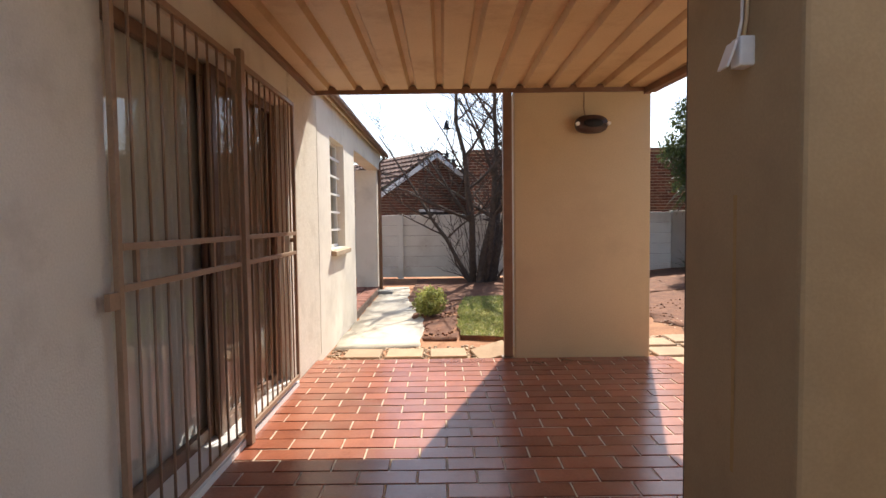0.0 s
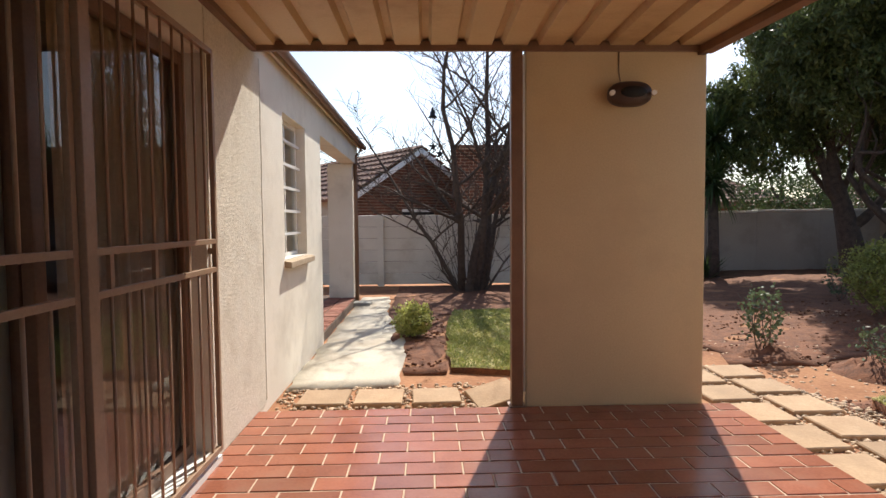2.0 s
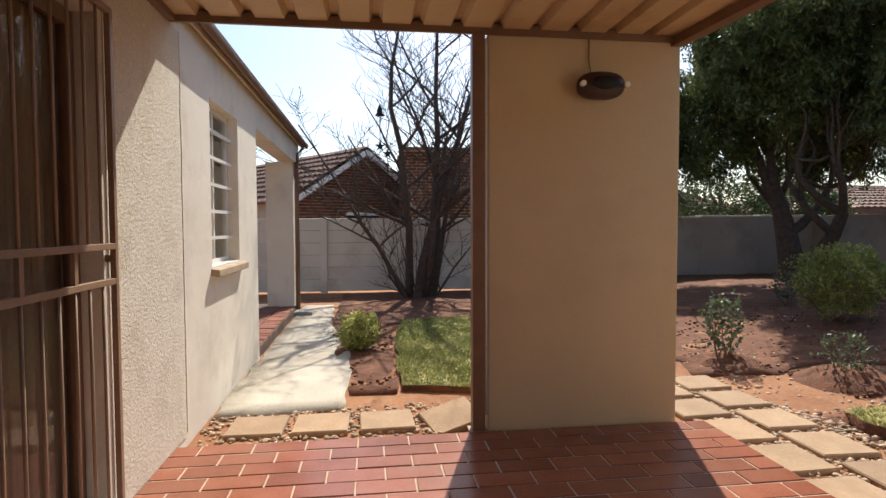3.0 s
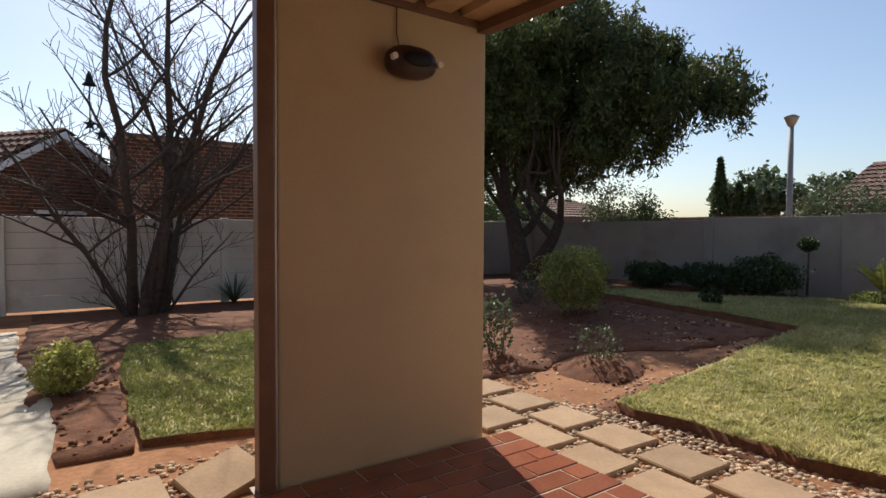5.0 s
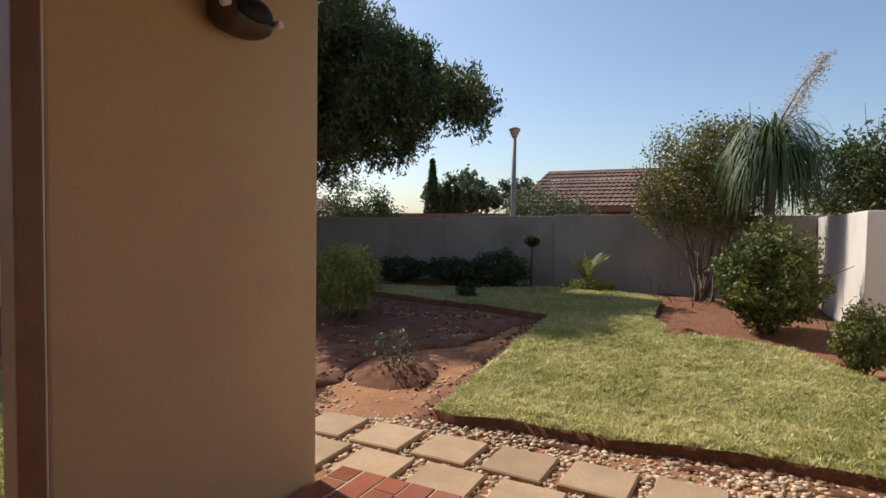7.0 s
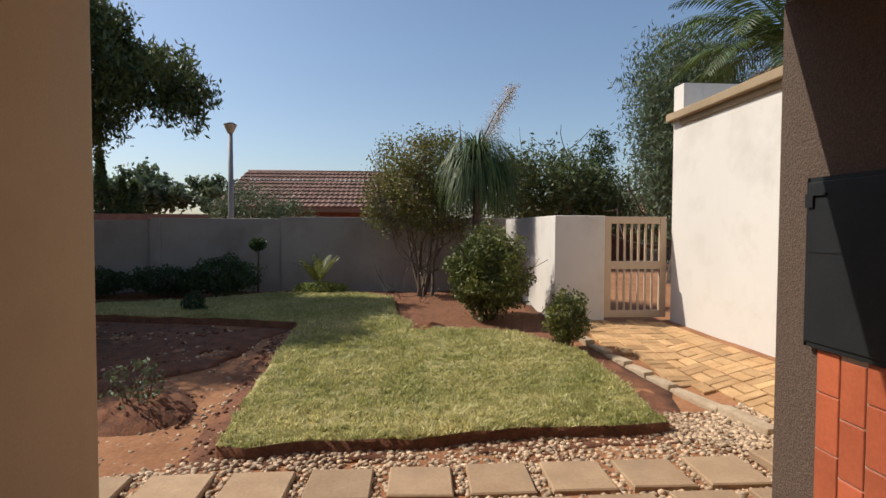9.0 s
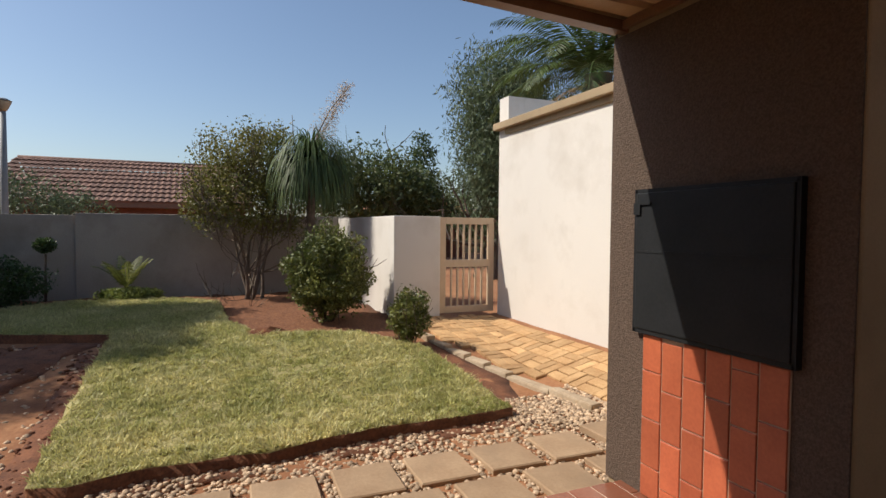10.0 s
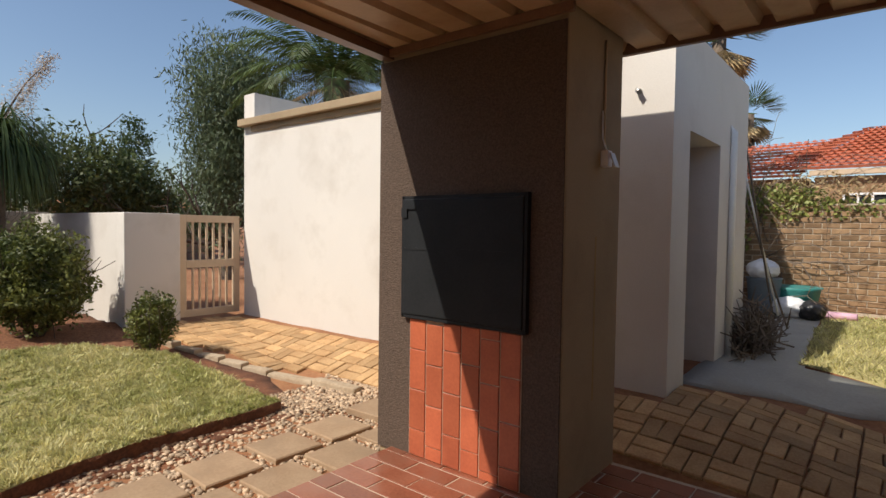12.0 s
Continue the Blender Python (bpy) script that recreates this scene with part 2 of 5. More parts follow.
def add_tube(bm, pts, radii, sides=8, caps=True):
    pts = [Vector(p) for p in pts]
    rings = []
    for i, p in enumerate(pts):
        d = (pts[min(i + 1, len(pts) - 1)] - pts[max(i - 1, 0)]).normalized()
        u = d.cross(Vector((0.31, 0.17, 0.93) if abs(d.z) < 0.9 else (1, 0.2, 0))).normalized()
        w = d.cross(u)
        r = radii[i] if isinstance(radii, (list, tuple)) else radii
        rings.append([bm.verts.new(p + r * (math.cos(k * math.tau / sides) * u + math.sin(k * math.tau / sides) * w)) for k in range(sides)])
    for a, b in zip(rings, rings[1:]):
        for k in range(sides):
            f = bm.faces.new((a[k], a[(k + 1) % sides], b[(k + 1) % sides], b[k]))
            f.smooth = sides > 4
    if caps:
        bm.faces.new(rings[0][::-1])
        bm.faces.new(rings[-1])


def tube(name, pts, radii, mat, parent=None, label="", sides=8):
    bm = bmesh.new()
    add_tube(bm, pts, radii, sides)
    return part(name, bm, mat, parent, label)


def prism(name, outline, z0, z1, mat, parent=None, label=""):
    """A slab with the given outline in plan."""
    bm = bmesh.new()
    lo = [bm.verts.new((x, y, z0)) for x, y in outline]
    hi = [bm.verts.new((x, y, z1)) for x, y in outline]
    bm.faces.new(lo[::-1])
    bm.faces.new(hi)
    for i in range(len(lo)):
        j = (i + 1) % len(lo)
        bm.faces.new((lo[i], lo[j], hi[j], hi[i]))
    bmesh.ops.recalc_face_normals(bm, faces=bm.faces)
    return part(name, bm, mat, parent, label)


def inside(poly, x, y):
    """Which of the points lie within the outline."""
    x, y = np.asarray(x), np.asarray(y)
    hit = np.zeros(x.shape, bool)
    for (x0, y0), (x1, y1) in zip(poly, poly[1:] + poly[:1]):
        cross = (y0 > y) != (y1 > y)
        hit ^= cross & (x < (x1 - x0) * (y - y0) / ((y1 - y0) if y1 != y0 else 1e-9) + x0)
    return hit


def leaves(name, centres, length, width, mat, parent=None, label="", droop=0.0, spread=1.0):
    """Small folded leaves, one at each centre, of uneven size and turn."""
    c = np.asarray(centres, dtype=np.float64)
    n = len(c)
    d = rng.normal(size=(n, 3)) * spread
    d[:, 2] -= droop
    d /= np.linalg.norm(d, axis=1)[:, None]
    s = np.cross(d, rng.normal(size=(n, 3)))
    s /= np.linalg.norm(s, axis=1)[:, None] + 1e-9
    ln = (length * rng.uniform(0.6, 1.3, n))[:, None]
    w = (width * rng.uniform(0.6, 1.3, n))[:, None]
    v = np.stack([c - d * ln / 2, c + s * w / 2, c + d * ln / 2, c - s * w / 2], 1).reshape(-1, 3)
    return mesh_of(name, v, np.arange(4 * n).reshape(-1, 4), mat, parent, label)


def grow(start, heading, length, radius, depth, bend=0.35, fork=3, lift=0.15, shrink=0.68, min_r=0.004):
    """A limb that bends and forks: a list of (points, radii), and the tips."""
    limbs, tips = [], []

    def limb(p, d, ln, r, k):
        pts, rad = [Vector(p)], [r]
        steps = 4 if k > 1 else 3
        d = Vector(d).normalized()
        for i in range(steps):
            d = (d + Vector(rng.normal(size=3)) * bend * 0.5 + Vector((0, 0, lift))).normalized()
            pts.append(pts[-1] + d * ln / steps)
            rad.append(max(min_r, r * (1 - 0.5 * (i + 1) / steps)))
        limbs.append((pts, rad))
        if k == 0:
            tips.extend(pts[1:])
            return
        for j in range(fork):
            at = pts[-1] if j == 0 else pts[int(rng.integers(2, len(pts)))]
            nd = (d + Vector(rng.normal(size=3)) * (0.35 if j == 0 else 0.75)).normalized()
            limb(at, nd, ln * shrink * rng.uniform(0.8, 1.15), max(min_r, rad[-1] * 0.85), k - 1)

    limb(start, heading, length, radius, depth)
    return limbs, tips


def limbs_mesh(name, limbs, mat, parent):
    bm = bmesh.new()
    for pts, rad in limbs:
        add_tube(bm, pts, rad, 7 if rad[0] > 0.04 else (5 if rad[0] > 0.015 else 3), False)
    return part(name, bm, mat, parent)


def blob(n, centre, radii, shell=0.5):
    """Points within an ellipsoid, denser towards its skin."""
    d = rng.normal(size=(n, 3))
    d /= np.linalg.norm(d, axis=1)[:, None]
    r = rng.uniform(shell, 1.0, n) ** 0.6
    return np.asarray(centre) + d * r[:, None] * np.asarray(radii)


def ground_z(x, y):
    """The garden rises gently towards the gate and the white building."""
    def ease(t):
        t = np.clip(t, 0, 1)
        return t * t * (3 - 2 * t)
    x, y = np.asarray(x, float), np.asarray(y, float)
    s = np.maximum(ease((x - 3.2) / 4.0), np.where(y < 1.9, ease((1.9 - y) / 1.5) * ease((x + 0.8) / 2.0), 0))
    s = np.maximum(s, ease((0.4 - y) / 2.0))
    return -0.07 + 0.27 * s


def gz(x, y):
    return float(ground_z(x, y))


# ---- ground ----
def build_ground():
    fx = np.concatenate([[-400, -120, -40, -15], np.arange(-6, 12.01, 0.15), [16, 30, 90, 400]])
    fy = np.concatenate([[-400, -120, -40, -14], np.arange(-6.9, 15.01, 0.15), [20, 40, 120, 400]])
    gx, gy = np.meshgrid(fx, fy)
    z = ground_z(gx, gy)
    rough = np.array([[noise.noise((a * 1.7, b * 1.7, 0)) * 0.012 + noise.noise((a * 6, b * 6, 3)) * 0.006 for a, b in zip(r, q)] for r, q in zip(gx, gy)])
    z = z + rough - np.where((gx < 2.3) & (gy < 5.05) & (gy > 1.42), 0.2, 0.0)
    n, m = gx.shape
    idx = np.arange(n * m).reshape(n, m)
    f = np.stack([idx[:-1, :-1], idx[:-1, 1:], idx[1:, 1:], idx[1:, :-1]], -1).reshape(-1, 4)
    ob = mesh_of("ground", np.stack([gx, gy, z], -1).reshape(-1, 3), f, SAND, None, "", True)
    tagged(ob, "bare red sandy garden soil", "ground", "", "structure")


build_ground()

# ---- house wall with sliding door and window ----
wall = thing("wall_west", (-1.0, 3.0, 0), "rough cream painted plaster house wall", "wall", "", "structure")


def pierced(name, x0, x1, y0, y1, z0, z1, holes, mat, parent):
    """A wall along y with rectangular openings (y0, y1, z0, z1) through it."""
    ys = sorted({y0, y1, *[h[0] for h in holes], *[h[1] for h in holes]})
    bm = bmesh.new()
    for a, b in zip(ys, ys[1:]):
        cut = [h for h in holes if h[0] <= a and h[1] >= b]
        spans, low = [], z0
        for h in cut:
            spans.append((low, h[2]))
            low = h[3]
        spans.append((low, z1))
        for p, q in spans:
            if q - p > 1e-4:
                add_box(bm, (x0, a, p), (x1, b, q))
    bmesh.ops.remove_doubles(bm, verts=bm.verts, dist=0.0005)
    return part(name, bm, mat, parent)


pierced("plaster", -1.24, -1.0, -4.0, 7.5, -0.3, 2.62, [(1.90, 4.24, 0.04, 2.20), (5.88, 6.72, 1.0, 2.22)], HOUSE, wall)

ROUGH = material("rough_house_stucco", (0.60, 0.54, 0.44), (0.80, 0.74, 0.63), 70.0, 0.95, 0.7, 130, stain=(0.57, 0.51, 0.41), stain_size=3.0)
box("rough_plaster", (-0.999, 4.275, 0.0), (-0.994, 5.24, 2.46), ROUGH, wall, "coarse stippled plaster beside the gate")
tube("crack_ridge", [(-0.994, 5.243 + 0.014 * noise.noise((0, 0, k * 0.9)), 0.02 + k * 0.122) for k in range(21)], 0.003, ROUGH, wall, "ragged plaster joint", 5)

floor_slab = thing("floor", (0.65, 3.0, -0.1), "terracotta tiled patio floor with pale grout", "floor", "", "structure")
FLOOR_E, FLOOR_N, FLOOR_S = 2.32, 5.06, 1.37
box("floor_bed", (-1.0, FLOOR_S, -0.16), (FLOOR_E, FLOOR_N, -0.005), GROUT, floor_slab)

# north pillar
pillar = thing("wall_pillar", (1.5, 5.2, 0), "cream painted plaster pillar wall of the patio", "wall", "", "structure")
bm = bmesh.new()
add_box(bm, (0.87, 5.09, -0.15), (2.14, 5.33, 2.48), 0.012)
part("plaster", bm, CREAM, pillar)

# ceiling of ribbed sheeting
def build_ceiling():
    pitch, verts, faces = 0.245, [], []
    def east(y):
        return 2.12 + (5.1 - y) * 0.088
    ys = [1.2, 5.16]
    prof = []
    x = -1.0
    while x < 2.75:
        prof += [(x, 2.50), (x + 0.165, 2.50), (x + 0.185, 2.545), (x + 0.225, 2.545)]
        x += pitch
    for y in ys:
        for px, pz in prof:
            verts.append((min(px, east(y)), y, pz))
    k = len(prof)
    for i in range(k - 1):
        faces.append((i, i + 1, k + i + 1, k + i))
    base = len(verts)
    verts += [(a, b, c + 0.004) for a, b, c in verts]
    faces += [tuple(base + i for i in f[::-1]) for f in faces]
    ob = mesh_of("ceiling", verts, faces, SHEET)
    tagged(ob, "tan painted ribbed metal sheet patio roof", "ceiling", "", "structure")
    beams = thing("trim_beams", (0.6, 5.1, 2.45), "brown painted steel roof edge beams", "beam", "", "structure")
    box("beam", (-0.99, 5.06, 2.462), (2.16, 5.085, 2.53), BROWN_PAINT, beams, bevel=0.004)
    box("beam", (-0.99, 5.085, 2.49), (2.16, 5.15, 2.535), BROWN_PAINT, beams)
    box("beam", (-0.996, 1.22, 2.462), (-0.95, 5.05, 2.498), BROWN_PAINT, beams)
    bm = bmesh.new()
    a, b = east(5.12), east(1.2)
    for dx, z0, z1 in ((-0.05, 2.44, 2.498), (0.02, 2.46, 2.58)):
        vs = [(a + dx, 5.12, z0), (a + dx + 0.05, 5.12, z0), (a + dx + 0.05, 5.12, z1), (a + dx, 5.12, z1)]
        vs += [(b + dx, 1.2, z0), (b + dx + 0.05, 1.2, z0), (b + dx + 0.05, 1.2, z1), (b + dx, 1.2, z1)]
        v = [bm.verts.new(p) for p in vs]
        for q in ((0, 1, 2, 3), (4, 7, 6, 5), (0, 4, 5, 1), (1, 5, 6, 2), (2, 6, 7, 3), (3, 7, 4, 0)):
            bm.faces.new([v[i] for i in q])
    bmesh.ops.recalc_face_normals(bm, faces=bm.faces)
    part("beam", bm, BROWN_PAINT, beams)
    box("beam", (-0.99, 1.17, 2.475), (2.5, 1.21, 2.56), BROWN_PAINT, beams, bevel=0.004)
    box("beam", (1.1, 2.09, 2.45), (2.38, 2.12, 2.498), BROWN_PAINT, beams, bevel=0.004)


build_ceiling()

# braai chimney
braai = thing("braai", (1.8, 1.8, 0), "built-in brown stucco braai chimney with black steel door", "barbecue")
bm = bmesh.new()
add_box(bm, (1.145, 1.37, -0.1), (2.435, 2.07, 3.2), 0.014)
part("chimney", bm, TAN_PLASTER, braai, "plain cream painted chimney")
box("front_face", (1.150, 2.071, -0.02), (2.44, 2.082, 2.43), STUCCO, braai, "rough brown stucco front")
box("flank", (2.436, 1.37, -0.02), (2.444, 2.07, 2.9), STUCCO, braai, "rough brown stucco flank")

# white outbuilding
out = thing("outbuilding", (4.0, 0.3, 0), "white plastered flat-roofed garage outbuilding", "garage")
bm = bmesh.new()
add_box(bm, (1.11, 0.26, -0.3), (6.65, 0.5, 2.78))
part("wall", bm, WHITE, out)
pierced("wall", 1.11, 1.43, -2.0, 0.26, -0.3, 2.93, [(-0.86, 0.09, -0.3, 2.17)], WHITE, out)
box("wall", (6.41, -2.1, -0.3), (6.65, 0.26, 3.13), WHITE, out)
box("parapet", (6.41, 0.262, 2.781), (6.65, 0.5, 3.13), WHITE, out)
box("wall", (1.43, -2.0, -0.3), (6.41, -1.86, 2.9), WHITE, out)
# Wall hidden from view, added to cast the shadow over bins and brick wall.
pierced("unseen_shade_wall", 1.72, 1.96, -5.3, -2.003, -0.3, 2.9, [], WHITE, out)
box("parapet", (1.11, 0.262, 2.781), (1.5, 0.5, 2.93), WHITE, out)
box("roof", (1.43, -1.86, 2.7), (6.41, 0.26, 2.76), GREY_CONCRETE, out)
box("gutter", (1.6, 0.502, 2.70), (6.66, 0.60, 2.79), TAN_PLASTER, out, "weathered tan box gutter", bevel=0.01)
box("fascia", (1.6, 0.502, 2.63), (6.45, 0.53, 2.698), TAN_PLASTER, out)

# boundary walls
ew = thing("wall_east", (10.0, 6, 0.2), "grey-white plastered garden boundary wall", "wall", "", "structure")
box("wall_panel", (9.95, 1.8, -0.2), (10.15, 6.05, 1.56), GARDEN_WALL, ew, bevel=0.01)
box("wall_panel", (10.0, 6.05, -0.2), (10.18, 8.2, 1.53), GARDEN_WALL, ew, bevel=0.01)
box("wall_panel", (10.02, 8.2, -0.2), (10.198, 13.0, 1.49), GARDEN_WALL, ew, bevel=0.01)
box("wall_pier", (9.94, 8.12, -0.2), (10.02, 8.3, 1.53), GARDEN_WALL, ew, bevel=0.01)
gw = thing("wall_gate", (6.7, 1.9, 0.2), "cream plastered garden wall beside the gate", "wall", "", "structure")
box("wall_panel", (6.65, 1.36, -0.2), (6.85, 2.0, 1.53), WHITE, gw, bevel=0.012)
box("wall_panel", (6.852, 1.8, -0.2), (9.95, 1.995, 1.53), WHITE, gw, bevel=0.012)
box("garage_door", (1.39, -0.85, -0.1), (1.42, 0.08, 2.16), BROWN_PAINT, out, "brown roller garage door")
for i in range(14):
    box("door_slat", (1.378, -0.85, 0.22 + i * 0.138), (1.389, 0.08, 0.34 + i * 0.138), BROWN_PAINT, out)
tube("downpipe", [(1.08, -1.25, 0.2), (1.08, -1.25, 2.35), (1.14, -1.25, 2.42)], 0.03, WHITE_PAINT, out)

# ---- house: north wing, porch, eaves ----
box("lintel", (-1.24, 7.502, 2.28), (-1.0, 10.8, 2.62), HOUSE, wall)
col = thing("wall_porch_column", (-1.25, 10.65, 0), "cream plastered porch column with a downpipe", "column", "", "structure")
box("plaster", (-1.46, 10.5, -0.2), (-1.05, 10.8, 2.278), HOUSE, col, bevel=0.01)
tube("downpipe", [(-1.0, 10.55, 0.0), (-1.0, 10.55, 2.4), (-0.9, 10.6, 2.52)], 0.035, BROWN_PAINT, col, "brown downpipe")
box("pad", (-1.05, 10.2, -0.1), (-0.75, 10.45, 0.0), GREY_CONCRETE, col, "small concrete pad under the downpipe", bevel=0.01)
porch = thing("floor_porch", (-1.7, 9.0, 0), "red brick porch step", "floor", "", "structure")
box("porch_bed", (-3.2, 7.5, -0.2), (-1.02, 10.9, 0.035), DARK_GROUT, porch)


def piece_mesh(name, sx, sy, sz, bevel, mat):
    bm = bmesh.new()
    add_box(bm, (-sx / 2, -sy / 2, -sz), (sx / 2, sy / 2, 0))
    top = [e for e in bm.edges if all(v.co.z > -1e-6 for v in e.verts)]
    bmesh.ops.bevel(bm, geom=top, offset=bevel, segments=1, affect="EDGES")
    me = bpy.data.meshes.new(name)
    bm.to_mesh(me)
    bm.free()
    me.materials.append(mat)
    return me


def piece(name, me, at, parent, turn=0.0, tilt=(0, 0), scale=(1, 1, 1)):
    ob = new(name, me)
    ob.matrix_world = Matrix.LocRotScale(at, Euler((tilt[0], tilt[1], turn)), scale)
    adopt(ob, parent)
    return ob


porch_brick = piece_mesh("porch_brick", 0.21, 0.10, 0.07, 0.006, material("red_paver", (0.22, 0.07, 0.04), (0.32, 0.12, 0.07), 6, 0.85, 0.4, 60, piece=0.2))
for i in range(30):
    for j in range(2):
        piece("brick", porch_brick, (-1.14 - j * 0.23, 7.56 + i * 0.112, 0.05 + rng.uniform(-0.004, 0.004)), porch, rng.normal() * 0.02)
roof_w = thing("roof_house", (-2.5, 8, 2.6), "low pitched tiled house roof with timber fascia and gutter", "roof", "", "structure")
bm = bmesh.new()
pts = [(-0.94, 5.2, 2.64), (-0.94, 11.1, 2.64), (-5.0, 11.1, 3.9), (-5.0, 5.2, 3.9)]
top = [bm.verts.new(p) for p in pts]
low = [bm.verts.new((x, y, z - 0.05)) for x, y, z in pts]
bm.faces.new(top)
bm.faces.new(low[::-1])
for i in range(4):
    bm.faces.new((top[i], low[i], low[(i + 1) % 4], top[(i + 1) % 4]))
bmesh.ops.recalc_face_normals(bm, faces=bm.faces)
part("roof_sheet", bm, ROOF_TILE, roof_w)
box("soffit", (-0.998, 5.17, 2.585), (-0.96, 11.0, 2.6), SHEET, roof_w)
box("fascia", (-0.96, 5.17, 2.55), (-0.942, 11.1, 2.64), GATE_PAINT, roof_w, "beige painted fascia board")
bm = bmesh.new()
for y0 in (5.2,):
    n = 8
    ring = [(-0.905 + 0.036 * math.cos(math.pi + math.pi * k / n), 2.625 + 0.06 * math.sin(math.pi + math.pi * k / n)) for k in range(n + 1)]
    a = [bm.verts.new((x, 5.2, z)) for x, z in ring]
    b = [bm.verts.new((x, 11.1, z)) for x, z in ring]
    for k in range(n):
        bm.faces.new((a[k], b[k], b[k + 1], a[k + 1]))
part("gutter", bm, BROWN_PAINT, roof_w, "brown half-round gutter", True)
hs = thing("wall_rooms", (-3.2, 3, 0), "plastered inner house walls", "wall", "", "structure")
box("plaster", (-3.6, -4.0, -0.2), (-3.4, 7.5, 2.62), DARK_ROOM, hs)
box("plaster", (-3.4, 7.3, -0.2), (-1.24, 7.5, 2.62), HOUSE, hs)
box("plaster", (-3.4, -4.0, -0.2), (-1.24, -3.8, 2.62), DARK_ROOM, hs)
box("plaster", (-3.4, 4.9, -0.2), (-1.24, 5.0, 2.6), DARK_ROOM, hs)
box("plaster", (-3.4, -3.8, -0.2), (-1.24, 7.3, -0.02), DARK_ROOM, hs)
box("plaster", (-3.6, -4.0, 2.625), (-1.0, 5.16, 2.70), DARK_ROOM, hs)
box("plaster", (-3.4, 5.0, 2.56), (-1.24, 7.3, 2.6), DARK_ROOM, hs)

# sliding door behind the security gate
door = thing("door_sliding", (-1.15, 3.07, 0.04), "brown framed glass sliding door, closed, curtain behind", "door", "", "structure")
for y0, y1, x in ((1.91, 3.12, -1.16), (3.06, 4.23, -1.11)):
    for a, b in (((x - 0.02, y0, 0.06), (x + 0.02, y0 + 0.06, 2.19)), ((x - 0.02, y1 - 0.06, 0.06), (x + 0.02, y1, 2.19)),
                 ((x - 0.02, y0 + 0.06, 0.06), (x + 0.02, y1 - 0.06, 0.13)), ((x - 0.02, y0 + 0.06, 2.12), (x + 0.02, y1 - 0.06, 2.19))):
        box("frame_rail", a, b, BROWN_PAINT, door, bevel=0.004)
    g = mesh_of("pane", [(x, y0 + 0.06, 0.13), (x, y1 - 0.06, 0.13), (x, y1 - 0.06, 2.12), (x, y0 + 0.06, 2.12)], [(0, 1, 2, 3)], GLASS, door, "clear glass pane")
    g.visible_shadow = False
box("threshold", (-1.23, 1.9, 0.038), (-0.965, 4.24, 0.06), WHITE_PAINT, door, "worn white door track")
box("threshold", (-1.0, 1.88, -0.002), (-0.955, 4.26, 0.036), WHITE_PAINT, door)


def curtain(name, x, y0, y1, z0, z1, mat, label, folds):
    n = folds * 6
    vs, fs = [], []
    for i in range(n + 1):
        y = y0 + (y1 - y0) * i / n
        dx = 0.022 * math.sin(i / 6 * math.tau) + 0.01 * math.sin(i * 0.37)
        vs += [(x + dx, y, z0), (x + dx * 0.8, y, z1)]
    fs = [(2 * i, 2 * i + 2, 2 * i + 3, 2 * i + 1) for i in range(n)]
    ob = mesh_of(name, vs, fs, mat, None, "", True)
    return tagged(ob, label, "curtain")


curtain("curtain", -1.215, 1.7, 3.3, 0.06, 2.3, NET, "grey-beige net curtain hanging behind the sliding door", 14)
curtain("curtain", -1.175, 3.3, 4.4, 0.06, 2.3, CURTAIN, "brown curtain hanging behind the sliding door", 10)

gate = thing("security_gate", (-0.93, 3.07, 0.06), "brown painted steel security gate with vertical bars, closed", "gate")
GX = -0.955
for y0, y1 in ((1.86, 3.06), (3.13, 4.25)):
    for a, b in (((GX - 0.012, y0, 0.07), (GX + 0.012, y0 + 0.028, 2.22)), ((GX - 0.012, y1 - 0.028, 0.07), (GX + 0.012, y1, 2.22)),
                 ((GX - 0.012, y0 + 0.028, 2.19), (GX + 0.012, y1 - 0.028, 2.22)), ((GX - 0.012, y0 + 0.028, 0.07), (GX + 0.012, y1 - 0.028, 0.10)),
                 ((GX - 0.012, y0 + 0.028, 1.195), (GX + 0.012, y1 - 0.028, 1.222)), ((GX - 0.012, y0 + 0.028, 1.045), (GX + 0.012, y1 - 0.028, 1.072))):
        box("gate_rail", a, b, BAR_PAINT, gate, bevel=0.003)
    n = 10
    for i in range(1, n):
        y = y0 + 0.014 + (y1 - y0 - 0.028) * i / n
        tube("bar", [(GX, y, 0.1), (GX, y, 1.045)], 0.0065, BAR_PAINT, gate, sides=6)
        tube("bar", [(GX, y, 1.222), (GX, y, 2.19)], 0.0065, BAR_PAINT, gate, sides=6)
        if i % 3 == 1:
            box("bar", (GX - 0.008, y - 0.012, 1.072), (GX + 0.008, y + 0.012, 1.195), BAR_PAINT, gate)
box("post", (GX - 0.005, 3.065, 0.002), (GX + 0.035, 3.125, 2.27), BAR_PAINT, gate, bevel=0.004)
box("lock_plate", (GX - 0.01, 1.80, 0.99), (GX + 0.01, 1.858, 1.05), BAR_PAINT, gate)
box("hinge", (-0.999, 4.251, 1.14), (GX, 4.27, 1.17), BAR_PAINT, gate)

